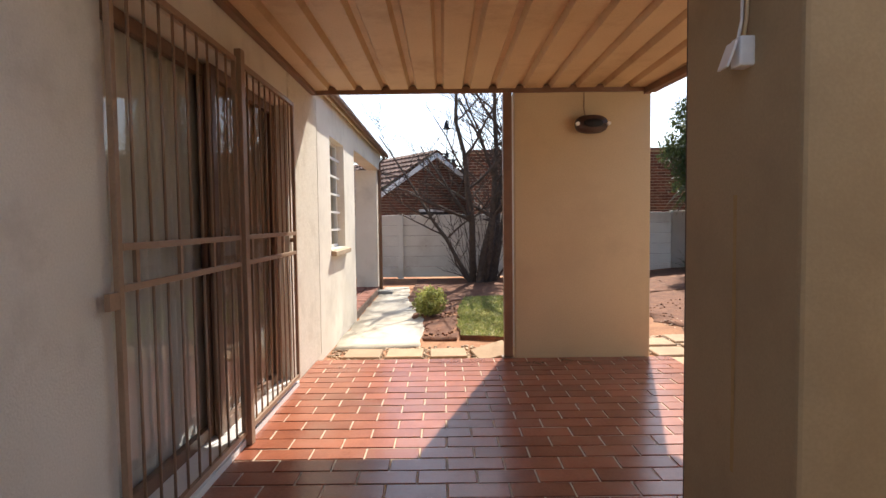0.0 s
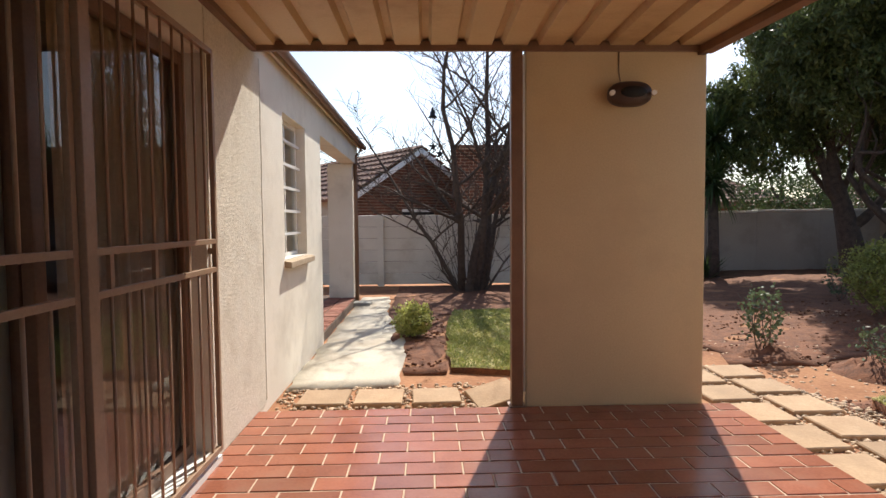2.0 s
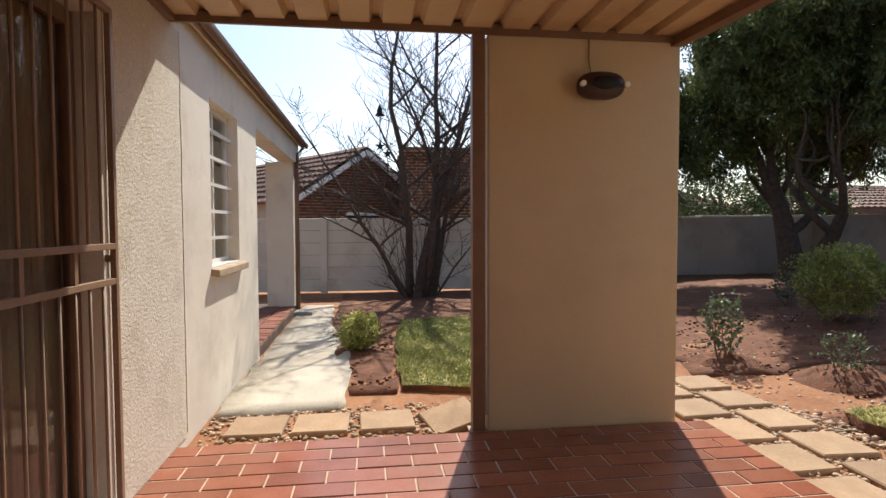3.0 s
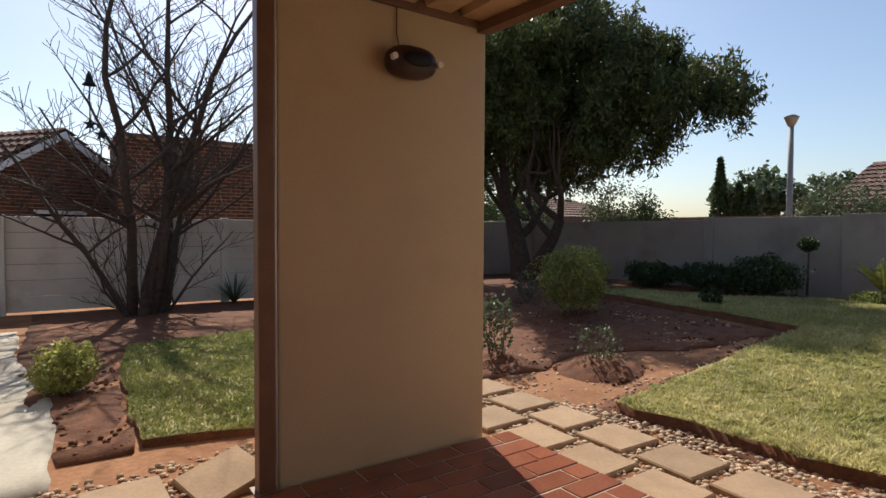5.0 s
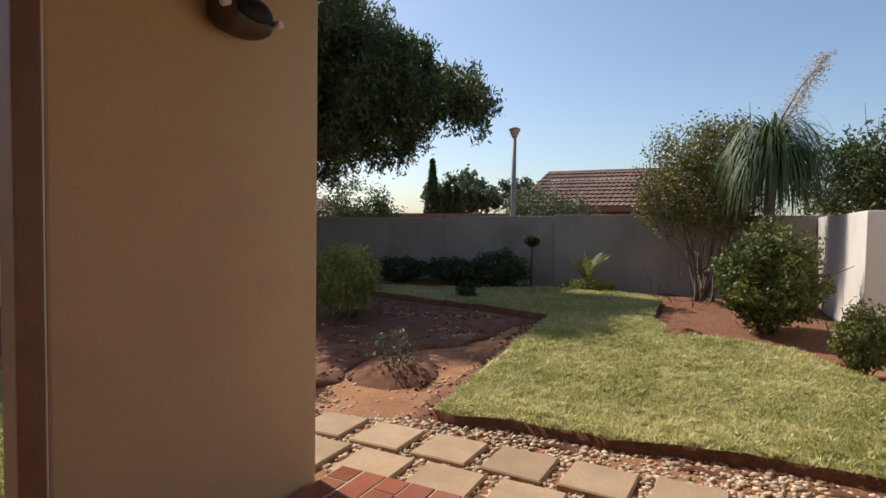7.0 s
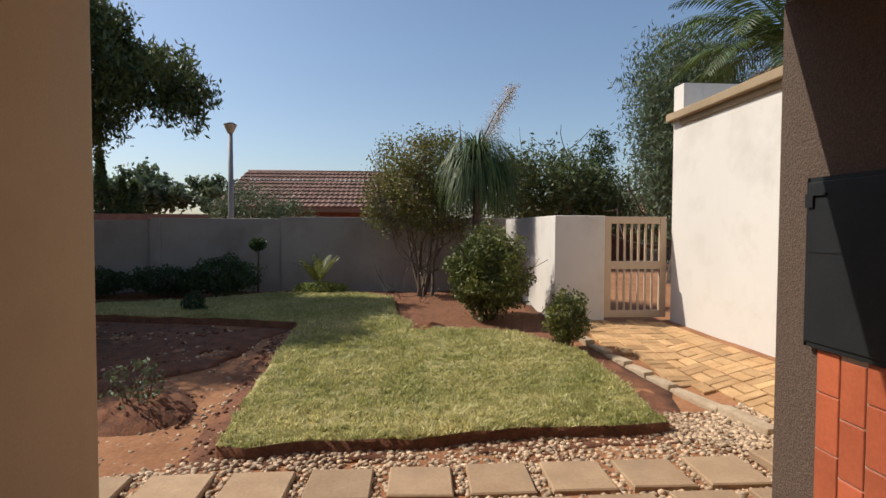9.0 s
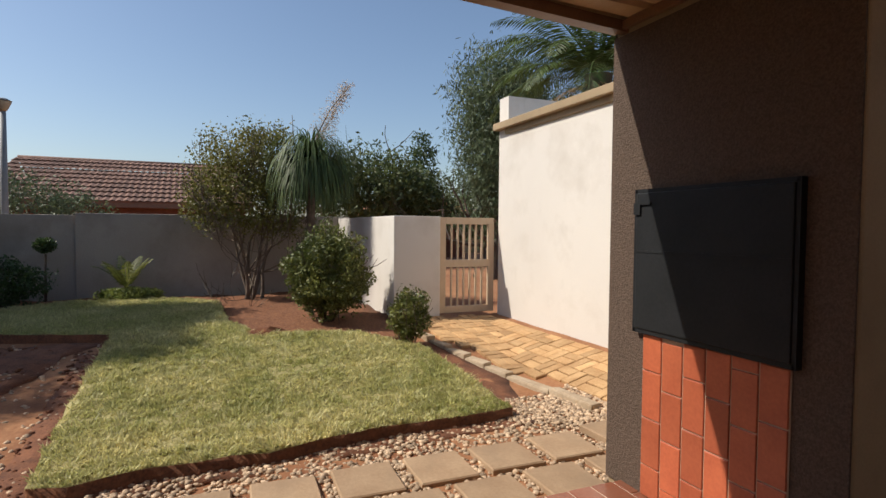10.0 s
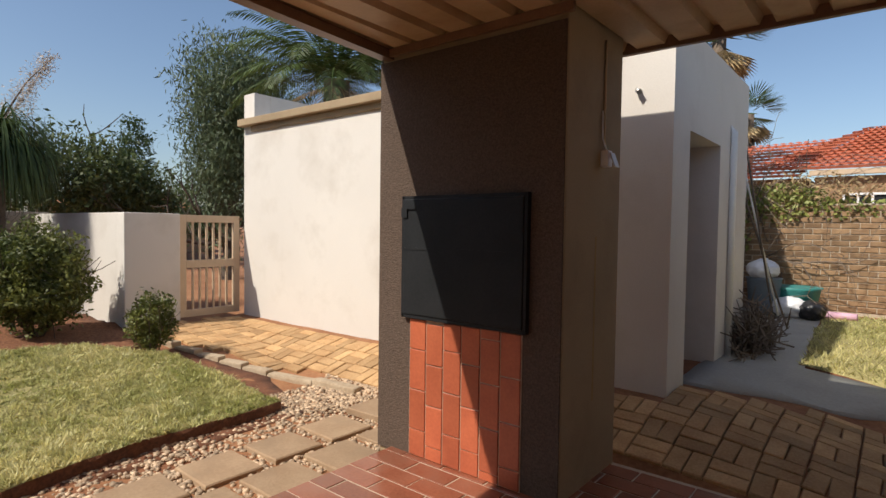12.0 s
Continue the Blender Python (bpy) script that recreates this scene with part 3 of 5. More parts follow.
win = thing("window_1", (-1.1, 6.3, 1.0), "steel framed window with horizontal burglar bars and a sloping sill", "window", "", "structure")
for a, b in (((-1.13, 5.885, 1.0), (-1.09, 5.92, 2.22)), ((-1.13, 6.68, 1.0), (-1.09, 6.715, 2.22)), ((-1.13, 5.92, 2.185), (-1.09, 6.68, 2.22)),
             ((-1.13, 5.92, 1.0), (-1.09, 6.68, 1.035)), ((-1.125, 6.285, 1.035), (-1.095, 6.315, 2.185))):
    box("window_frame", a, b, WHITE_PAINT, win)
for i in range(1, 6):
    z = 1.0 + i * 0.205
    box("glazing_bar", (-1.075, 5.885, z - 0.012), (-1.055, 6.715, z + 0.012), WHITE_PAINT, win)
for i in range(2):
    g = mesh_of("pane", [(-1.11, 5.92 + i * 0.395, 1.035), (-1.11, 6.285 + i * 0.395, 1.035), (-1.11, 6.285 + i * 0.395, 2.185), (-1.11, 5.92 + i * 0.395, 2.185)], [(0, 1, 2, 3)], GLASS, win)
    g.visible_shadow = False
bm = bmesh.new()
vs = add_box(bm, (-1.09, 5.85, 0.945), (-0.94, 6.80, 0.998), 0.006)
for v in bm.verts:
    v.co.z -= max(0.0, v.co.x + 1.0) * 0.35
part("window_sill", bm, KERB, win, "grey sloping sill")
curtain("curtain", -1.32, 5.8, 6.8, 0.9, 2.3, NET, "pale net curtain hanging behind the window", 9)

# ---- patio fittings ----
post = thing("post", (0.80, 5.09, 0), "square brown painted steel patio roof post", "post")
box("shaft", (0.765, 5.05, -0.05), (0.845, 5.13, 2.462), BROWN_PAINT, post, bevel=0.006)
box("base_plate", (0.745, 5.03, -0.004), (0.862, 5.15, 0.006), BROWN_PAINT, post)
tube("cable", [(0.856, 5.075, 0.1), (0.854, 5.075, 1.2), (0.857, 5.075, 2.1), (0.855, 5.075, 2.44)], 0.006, WHITE_PAINT, post, "thin white cable", 6)

lamp = thing("wall_lamp", (1.56, 5.08, 2.15), "oval dark brown bulkhead wall lamp with hanging wire", "lamp")
bm = bmesh.new()
bmesh.ops.create_uvsphere(bm, u_segments=28, v_segments=16, radius=1.0)
for v in bm.verts:
    p = v.co
    e = 2.6
    k = (abs(p.x) ** e + abs(p.z) ** e + abs(p.y) ** e) ** (-1 / e)
    v.co = Vector((1.565 + p.x * k * 0.148, 5.01 + p.y * k * 0.085, 2.155 + p.z * k * 0.083))
DARK_LAMP = material("dark_brown_lamp", (0.035, 0.018, 0.016), (0.06, 0.03, 0.026), 10, 0.45, 0.05, 60)
part("housing", bm, DARK_LAMP, lamp, "", True)
bm = bmesh.new()
bmesh.ops.create_uvsphere(bm, u_segments=20, v_segments=10, radius=1.0)
for v in bm.verts:
    v.co = Vector((1.565 + v.co.x * 0.09, 4.925 + v.co.y * 0.022, 2.155 + v.co.z * 0.04))
part("lens", bm, BLACK, lamp, "dark ribbed lens", True)
for x in (1.425, 1.705):
    tube("screw", [(x, 4.955, 2.15), (x, 4.925, 2.15)], 0.017, WHITE_PAINT, lamp, "pale screw head", 12)
box("base", (1.50, 5.06, 2.11), (1.63, 5.0905, 2.20), DARK_LAMP, lamp)
tube("wire", [(1.52, 5.05, 2.23), (1.515, 5.075, 2.32), (1.517, 5.08, 2.46)], 0.004, BROWN_PAINT, lamp, "thin wire", 5)

# braai fittings
bd = box("steel_door", (1.350, 2.083, 0.87), (2.190, 2.125, 1.565), BLACK, braai, "matt black steel braai door", bevel=0.006)
box("door_rim", (1.335, 2.083, 1.566), (2.205, 2.118, 1.585), BLACK, braai)
box("door_rim", (1.335, 2.083, 0.848), (2.205, 2.118, 0.868), BLACK, braai)
box("door_rim", (1.330, 2.083, 0.848), (1.348, 2.118, 1.585), BLACK, braai)
box("door_rim", (2.192, 2.083, 0.848), (2.210, 2.118, 1.585), BLACK, braai)
box("door_fold", (1.353, 2.1245, 1.262), (2.187, 2.128, 1.274), BLACK, bd)
for a, b in (((2.085, 2.125, 1.505), (2.2, 2.135, 1.515)), ((2.155, 2.125, 1.455), (2.2, 2.135, 1.505))):
    box("handle", a, b, BLACK, bd)
box("tile_bed", (1.365, 2.083, 0.0), (2.160, 2.088, 0.846), GROUT, braai)
bt = piece_mesh("braai_tile", 0.124, 0.240, 0.010, 0.003, BRAAI_TILE)
for i in range(6):
    x = 2.092 - i * 0.132
    z = -0.247 + (0.165, 0.085, 0.19, 0.135, 0.05, 0.11)[i]
    while z < 0.84:
        lo, hi = max(z, 0.004), min(z + 0.243, 0.842)
        if hi - lo > 0.02:
            ob = new("wall_tile", bt)
            ob.matrix_world = Matrix.LocRotScale((x, 2.096, (lo + hi) / 2), Euler((-math.pi / 2, 0, 0)), (1, (hi - lo) / 0.243, 1))
            adopt(ob, braai)
        z += 0.247

sock = thing("socket_box", (1.14, 1.63, 1.79), "white weatherproof socket box on a wall cable, cover ajar", "socket")
bm = bmesh.new()
add_box(bm, (1.10, 1.60, 1.745), (1.147, 1.66, 1.835), 0.008)
part("box", bm, PLASTIC_WHITE, sock)
box("cover", (-0.004, -0.03, -0.045), (0.004, 0.03, 0.04), PLASTIC_WHITE, sock, "hinged cover standing ajar", bevel=0.003, m=Matrix.Translation((1.078, 1.63, 1.783)) @ Euler((0, 0.35, 0)).to_matrix().to_4x4())
tube("cable", [(1.125, 1.63, 1.83), (1.136, 1.632, 1.9), (1.138, 1.63, 2.2), (1.138, 1.63, 2.44)], 0.006, CREAM, sock, "painted cable", 6)
tube("cable", [(1.115, 1.645, 1.83), (1.135, 1.66, 1.90), (1.138, 1.66, 2.05)], 0.005, PLASTIC_WHITE, sock, "", 6)

bm = bmesh.new()
for i in range(14):
    z0, z1 = 0.45 + i * 0.065, 0.515 + i * 0.065
    w0, w1 = (0.011 + 0.004 * noise.noise((0, 0, k * 9.0)) for k in (z0, z1))
    bm.faces.new([bm.verts.new(p) for p in ((1.1435, 1.70 - w0, z0), (1.1435, 1.70 + w0, z0), (1.1435, 1.70 + w1, z1), (1.1435, 1.70 - w1, z1))])
part("stain", bm, RUST, braai, "faint rusty run-off streak")


# ---- garden: lawns, beds, paths ----
def surface(name, outline, lift, mat, label, category, step=0.12, skirt=0.0, wob=0.008, skirt_mat=None):
    """A sheet over the ground inside an outline, with an upright earth edge where it stands proud."""
    xs = [p[0] for p in outline]
    ys = [p[1] for p in outline]
    bm = bmesh.new()
    vs = [bm.verts.new((x, y, 0)) for x, y in outline]
    bm.faces.new(vs)
    for axis, lo, hi in ((0, min(xs), max(xs)), (1, min(ys), max(ys))):
        k = lo + step
        while k < hi:
            co = (k, 0, 0) if axis == 0 else (0, k, 0)
            no = (1, 0, 0) if axis == 0 else (0, 1, 0)
            bmesh.ops.bisect_plane(bm, geom=bm.verts[:] + bm.edges[:] + bm.faces[:], plane_co=co, plane_no=no)
            k += step
    rim = [e for e in bm.edges if e.is_boundary]
    for v in bm.verts:
        v.co.z = gz(v.co.x, v.co.y) + lift + wob * noise.noise((v.co.x * 4, v.co.y * 4, 1.0))
    if skirt:
        out_ = bmesh.ops.extrude_edge_only(bm, edges=rim)
        for v in [g for g in out_["geom"] if isinstance(g, bmesh.types.BMVert)]:
            v.co.z -= skirt
            v.co.x += 0.02 * noise.noise((v.co.x * 9, v.co.y * 9, 5))
            v.co.y += 0.02 * noise.noise((v.co.x * 9, v.co.y * 9, 8))
    bmesh.ops.recalc_face_normals(bm, faces=bm.faces)
    ob = part(name, bm, mat, None, "", True)
    if skirt and skirt_mat:
        ob.data.materials.append(skirt_mat)
        ob.data.polygons.foreach_set("material_index", [1 if abs(p.normal.z) < 0.5 else 0 for p in ob.data.polygons])
    return tagged(ob, label, category, "", "structure")


def wavy(pts, amount=0.05, per=0.18, seed=0):
    """An outline with more points on its sides, pushed in and out at random."""
    out_ = []
    for (x0, y0), (x1, y1) in zip(pts, pts[1:] + pts[:1]):
        n = max(1, int(math.hypot(x1 - x0, y1 - y0) / per))
        for i in range(n):
            x, y = x0 + (x1 - x0) * i / n, y0 + (y1 - y0) * i / n
            out_.append((x + amount * noise.noise((x * 3, y * 3, seed)), y + amount * noise.noise((x * 3, y * 3, seed + 7))))
    return out_


def turf(name, outline, count, lift, mat, label, height=0.035):
    xs, ys = [p[0] for p in outline], [p[1] for p in outline]
    x, y = rng.uniform(min(xs), max(xs), count * 2), rng.uniform(min(ys), max(ys), count * 2)
    keep = inside(outline, x, y)
    x, y = x[keep][:count], y[keep][:count]
    n = len(x)
    z = ground_z(x, y) + lift
    ang = rng.uniform(0, math.tau, n)
    patch = np.array([noise.noise((a * 1.3, b * 1.3, 2)) for a, b in zip(x, y)])
    tuft = np.array([noise.noise((a * 13, b * 13, 5)) + 0.6 * noise.noise((a * 29, b * 29, 1)) for a, b in zip(x, y)])
    bend = np.array([(noise.noise((a * 9, b * 9, 11)), noise.noise((a * 9, b * 9, 17))) for a, b in zip(x, y)])
    h = height * rng.uniform(0.5, 1.4, n) * np.clip(1 + 0.5 * patch + 1.1 * tuft, 0.2, 2.4)
    w = rng.uniform(0.0045, 0.010, n)
    lean = rng.normal(size=(n, 2)) * 0.6 + bend * 1.6
    dx, dy = np.cos(ang) * w, np.sin(ang) * w
    v = np.stack([np.stack([x - dx, y - dy, z - 0.004], -1), np.stack([x + dx, y + dy, z - 0.004], -1),
                  np.stack([x + lean[:, 0] * h, y + lean[:, 1] * h, z + h], -1)], 1).reshape(-1, 3)
    ob = mesh_of(name, v, np.arange(3 * n).reshape(-1, 3), mat)
    return tagged(ob, label, "grass", "", "stuff")


LAWN = wavy([(3.33, 5.05), (3.57, 2.04), (4.4, 2.05), (5.3, 2.12), (5.62, 2.5), (5.95, 2.62), (6.05, 3.2), (6.15, 3.72), (6.7, 3.95), (8.6, 4.05), (9.1, 4.6),
             (9.2, 6.0), (8.3, 7.0), (7.9, 8.6), (7.1, 8.4), (6.95, 7.3), (6.45, 5.08), (5.2, 5.1)], 0.05, 0.2, 1)
surface("lawn", LAWN, 0.085, TURF, "clipped yellow-green lawn with a cut earth edge", "lawn", 0.2, 0.15, 0.02, SOIL)
turf("grass", LAWN, 190000, 0.087, GRASS, "short dry yellow-green grass blades", 0.024)
LAWN2 = wavy([(0.38, 6.2), (1.0, 6.05), (2.3, 6.1), (2.6, 8.0), (2.2, 9.6), (1.4, 9.5), (0.55, 9.4), (0.42, 8.0)], 0.05, 0.2, 4)
surface("lawn", LAWN2, 0.05, TURF, "small green lawn patch beside the path", "lawn", 0.2, 0.11, 0.012, SOIL)
turf("grass", LAWN2, 34000, 0.052, GRASS_GREEN, "short green grass blades", 0.024)
LAWN3 = wavy([(0.5, -1.3), (0.62, -5.1), (-5.0, -5.2), (-5.0, -1.1), (-1.2, -0.9), (-0.2, -1.0)], 0.06, 0.3, 6)
surface("lawn", LAWN3, 0.02, TURF, "patchy dry grass by the brick wall", "lawn", 0.4, 0.05, 0.01, SOIL)
turf("grass", LAWN3, 25000, 0.022, GRASS, "sparse dry grass blades", 0.04)

VERGE = wavy([(3.20, 5.25), (3.40, 1.92), (4.4, 1.62), (5.3, 1.84), (5.9, 2.0), (5.9, 2.5), (5.5, 2.5), (4.4, 2.2), (3.75, 2.2), (3.5, 4.9), (6.5, 4.95), (6.4, 5.3)], 0.05, 0.2, 15)
surface("soil_verge", VERGE, 0.006, SOIL, "strip of loose dark soil along the lawn edge", "soil", 0.25, 0.02, 0.02)
BED = wavy([(5.62, 2.42), (6.0, 2.02), (9.9, 2.02), (9.9, 13.0), (9.2, 9.0), (9.25, 6.0), (9.15, 4.6), (8.6, 4.0), (6.7, 3.9), (6.2, 3.7), (6.08, 3.2), (5.98, 2.62)], 0.03, 0.2, 3)
surface("flower_bed", BED, 0.03, MULCH, "red soil planting bed covered with bark mulch", "soil", 0.25, 0.05, 0.05)
surface("soil_bed", wavy([(-0.05, 6.15), (0.36, 6.15), (0.40, 9.3), (2.3, 9.65), (4.6, 9.9), (4.6, 12.85), (-0.4, 12.85), (-0.4, 9.0)], 0.04, 0.2, 9), 0.015, SOIL, "dark red soil bed under the bare tree", "soil", 0.3, 0.04, 0.04)
# Darker soil sheet over the sand; part of the tree's shade is in its colour.
surface("soil_bed", wavy([(3.15, 6.35), (3.7, 6.1), (4.5, 6.35), (5.0, 5.75), (6.35, 5.25), (6.85, 7.3), (7.0, 8.45), (7.8, 8.75), (9.1, 8.9), (9.8, 12.9), (4.7, 12.9), (3.4, 10.0), (2.9, 8.2)], 0.22, 0.2, 21), 0.012, SOIL, "dark red soil under the pepper tree, its shade partly in the colour", "soil", 0.25, 0.03, 0.03)
lump = thing("soil_clod", (6.15, 3.62, 0.15), "dark clod of turned earth at the lawn edge", "soil")
bm = bmesh.new()
bmesh.ops.create_icosphere(bm, subdivisions=3, radius=1)
for v in bm.verts:
    v.co *= 1 + 0.3 * noise.noise(v.co * 2.2)
    v.co = Vector((6.15 + v.co.x * 0.14, 3.60 + v.co.y * 0.26, 0.17 + v.co.z * 0.12))
part("clod", bm, SOIL, lump)

PATHO = wavy([(-0.99, 5.72), (-0.08, 5.80), (-0.06, 7.0), (-0.12, 8.2), (-0.42, 9.4), (-0.5, 11.3), (-0.99, 11.3)], 0.05, 0.15, 11)
surface("path", PATHO, 0.018, CONCRETE, "pale cracked concrete garden path along the house", "path", 0.3, 0.05, 0.012)
CONC = wavy([(1.18, 0.05), (0.9, 0.0), (0.35, -0.35), (-0.1, -0.5), (-1.0, -0.55), (-1.0, -0.95), (-0.2, -1.0), (0.45, -1.25), (0.55, -2.5), (0.65, -5.2), (2.6, -5.2), (2.6, -2.12), (1.18, -2.12)], 0.02, 0.3, 12)
surface("path", CONC, 0.02, GREY_CONCRETE, "grey concrete apron beside the garage", "path", 0.4, 0.06, 0.004)


def mound(x, y, r, h):
    bm = bmesh.new()
    bmesh.ops.create_grid(bm, x_segments=26, y_segments=26, size=1.25)
    for v in list(bm.verts):
        d = math.hypot(v.co.x, v.co.y)
        px, py = x + v.co.x * r, y + v.co.y * r
        hh = h * max(0.0, 1 - d * d) ** 0.8 * (1 + 0.5 * noise.noise((px * 9, py * 9, 2))) + 0.06 * noise.noise((px * 16, py * 16, 0)) * max(0, 1 - d)
        v.co = Vector((px, py, gz(px, py) + hh - 0.02 - 0.05 * max(0, d - 1)))
    ob = part("soil_mound", bm, SOIL, None, "", True)
    return tagged(ob, "mound of freshly turned red soil round a young plant", "soil", "soil mounds")


mound(3.58, 6.66, 0.36, 0.10)
mound(4.12, 5.85, 0.42, 0.13)
mound(4.75, 7.1, 0.3, 0.06)
mound(5.65, 7.6, 0.5, 0.06)


# pebble bed with stepping slabs
def pebbles(name, outline, count, lift, label):
    bm = bmesh.new()
    bmesh.ops.create_icosphere(bm, subdivisions=1, radius=1)
    base = np.array([v.co[:] for v in bm.verts])
    tri = np.array([[v.index for v in f.verts] for f in bm.faces])
    bm.free()
    xs, ys = [p[0] for p in outline], [p[1] for p in outline]
    x, y = rng.uniform(min(xs), max(xs), count * 3), rng.uniform(min(ys), max(ys), count * 3)
    k = inside(outline, x, y)
    x, y = x[k][:count], y[k][:count]
    n = len(x)
    s = rng.uniform(0.008, 0.026, n)[:, None] * rng.uniform(0.65, 1.2, (n, 3))
    s[:, 2] *= 0.65
    a = rng.uniform(0, math.tau, n)
    bumpy = base[None] * (1 + rng.normal(size=(n, len(base), 1)) * 0.10) * s[:, None, :]
    rx = bumpy[..., 0] * np.cos(a)[:, None] - bumpy[..., 1] * np.sin(a)[:, None]
    ry = bumpy[..., 0] * np.sin(a)[:, None] + bumpy[..., 1] * np.cos(a)[:, None]
    z = ground_z(x, y) + lift + s[:, 2] * 0.4
    v = np.stack([rx + x[:, None], ry + y[:, None], bumpy[..., 2] + z[:, None]], -1).reshape(-1, 3)
    f = (tri[None] + (np.arange(n) * len(base))[:, None, None]).reshape(-1, 3)
    ob = mesh_of(name, v, f, PEBBLE, None, "", True)
    return tagged(ob, label, "pebbles", "", "stuff")


pebbles("pebbles", [(2.33, 0.95), (3.3, 0.95), (3.85, 1.45), (3.72, 2.0), (3.50, 3.6), (3.36, 5.0), (2.9, 6.3), (2.33, 6.2)], 7500, 0.0, "rounded tan and brown pebbles between stepping slabs")
pebbles("pebbles", [(-0.97, 5.08), (2.35, 5.40), (2.35, 6.0), (-0.97, 5.75)], 1500, 0.0, "small brown pebbles and dry leaves along the patio edge")
pebbles("pebbles", [(3.0, 1.2), (3.9, 1.3), (3.95, 2.05), (3.5, 2.1)], 1200, 0.0, "loose pebbles at the end of the lawn")
pebbles("gravel", [(3.2, 5.0), (6.4, 5.1), (6.9, 7.4), (5.5, 8.5), (3.0, 7.2)], 1500, -0.006, "scattered small stones and clods on the sand")
SOIL_BITS = pebbles("soil_crumbs", [(3.25, 5.25), (3.5, 1.95), (3.8, 1.95), (3.5, 4.9), (6.5, 4.95), (6.4, 5.35)], 1500, 0.0, "crumbs of dark soil along the lawn edge")
SOIL_BITS.data.materials[0] = SOIL
for outline, count in (([(3.1, 6.5), (4.4, 6.3), (5.0, 5.8), (6.3, 5.4), (6.8, 7.3), (6.9, 9.0), (4.6, 9.4), (3.0, 8.2)], 700), ([(-0.05, 6.2), (0.36, 6.2), (0.40, 9.3), (-0.1, 9.3)], 220),
                       ([(3.85, 5.45), (4.45, 5.5), (4.55, 6.1), (3.8, 6.25)], 350), ([(3.3, 6.35), (3.9, 6.35), (3.9, 7.0), (3.3, 7.0)], 260)):
    pebbles("soil_crumbs", outline, count, 0.008, "loose crumbs of dug red soil").data.materials[0] = SOIL

slab_me = piece_mesh("slab", 0.365, 0.355, 0.05, 0.008, SLAB)


def slab(x, y, turn=0.0, tilt=(0, 0), lift=0.035):
    ob = new("stepping_slab", slab_me)
    ob.matrix_world = Matrix.LocRotScale((x, y, gz(x, y) + lift), Euler((tilt[0], tilt[1], turn)), None)
    return tagged(ob, "square sandstone coloured concrete stepping slab set in pebbles", "paving slab", "stepping slabs")


for i in range(11):
    slab(2.885 + 0.012 * i * 0.5, 6.02 - 0.445 * i, rng.normal() * 0.025, (rng.normal() * 0.01, rng.normal() * 0.01))
    if i < 10:
        slab(2.465 + 0.012 * i * 0.5, 5.86 - 0.445 * i, rng.normal() * 0.025, (rng.normal() * 0.01, rng.normal() * 0.01))
for i, x in enumerate((-0.62, -0.20, 0.24)):
    slab(x, 5.47, rng.normal() * 0.03)
slab(0.68, 5.42, 0.25, (0.12, -0.22), 0.06)
slab(1.15, 5.62, -0.1, (0.05, 0.0))

kerb = thing("kerb", (4.7, 1.7, 0.05), "rough concrete kerb edging the brick paving", "kerb", "", "structure")
line = [(3.35, 1.42), (3.87, 1.47), (4.4, 1.585), (5.0, 1.73), (5.63, 1.88), (6.1, 1.94), (6.64, 1.97)]
for (x0, y0), (x1, y1) in zip(line, line[1:]):
    n = max(1, int(math.hypot(x1 - x0, y1 - y0) / 0.3))
    for i in range(n):
        p, q = i / n, (i + 1) / n - 0.02
        a = Vector((x0 + (x1 - x0) * p, y0 + (y1 - y0) * p, 0))
        b = Vector((x0 + (x1 - x0) * q, y0 + (y1 - y0) * q, 0))
        bm = bmesh.new()
        ln = (b - a).length
        zz = gz((a.x + b.x) / 2, (a.y + b.y) / 2)
        add_box(bm, (0, -0.05, -0.12), (ln, 0.06, 0.045), 0.018, Matrix.LocRotScale((a.x, a.y, zz + rng.uniform(-0.006, 0.006)), Euler((rng.normal() * 0.04, 0, math.atan2(y1 - y0, x1 - x0))), None))
        for v in bm.verts:
            v.co += Vector((noise.noise(v.co * 14), noise.noise(v.co * 14 + Vector((3, 1, 2))), noise.noise(v.co * 11))) * 0.008
        part("kerbstone", bm, KERB, kerb)

# ---- garden gate ----
ggate = thing("garden_gate", (6.72, 0.95, 0.2), "beige painted steel garden gate with vertical bars, closed", "gate")
Y0, Y1, ZB, ZT, XG = 0.54, 1.345, 0.24, 1.52, 6.70
for a, b in (((XG, Y0, ZB), (XG + 0.05, Y0 + 0.085, ZT)), ((XG, Y1 - 0.085, ZB), (XG + 0.05, Y1, ZT)), ((XG, Y0 + 0.085, ZT - 0.09), (XG + 0.05, Y1 - 0.085, ZT)),
             ((XG, Y0 + 0.085, ZB), (XG + 0.05, Y1 - 0.085, ZB + 0.09)), ((XG, Y0 + 0.085, 0.855), (XG + 0.05, Y1 - 0.085, 0.955))):
    box("gate_rail", a, b, GATE_PAINT, ggate, bevel=0.005)
for z0, z1 in ((ZB + 0.09, 0.855), (0.955, ZT - 0.09)):
    for i in range(1, 7):
        yy = Y0 + 0.085 + (Y1 - Y0 - 0.17) * i / 7
        box("bar", (XG + 0.013, yy - 0.012, z0), (XG + 0.037, yy + 0.012, z1), GATE_PAINT, ggate)
tube("hinge", [(XG + 0.01, Y0 - 0.03, 1.48), (XG + 0.01, Y0 + 0.01, 1.48)], 0.018, BROWN_PAINT, ggate)

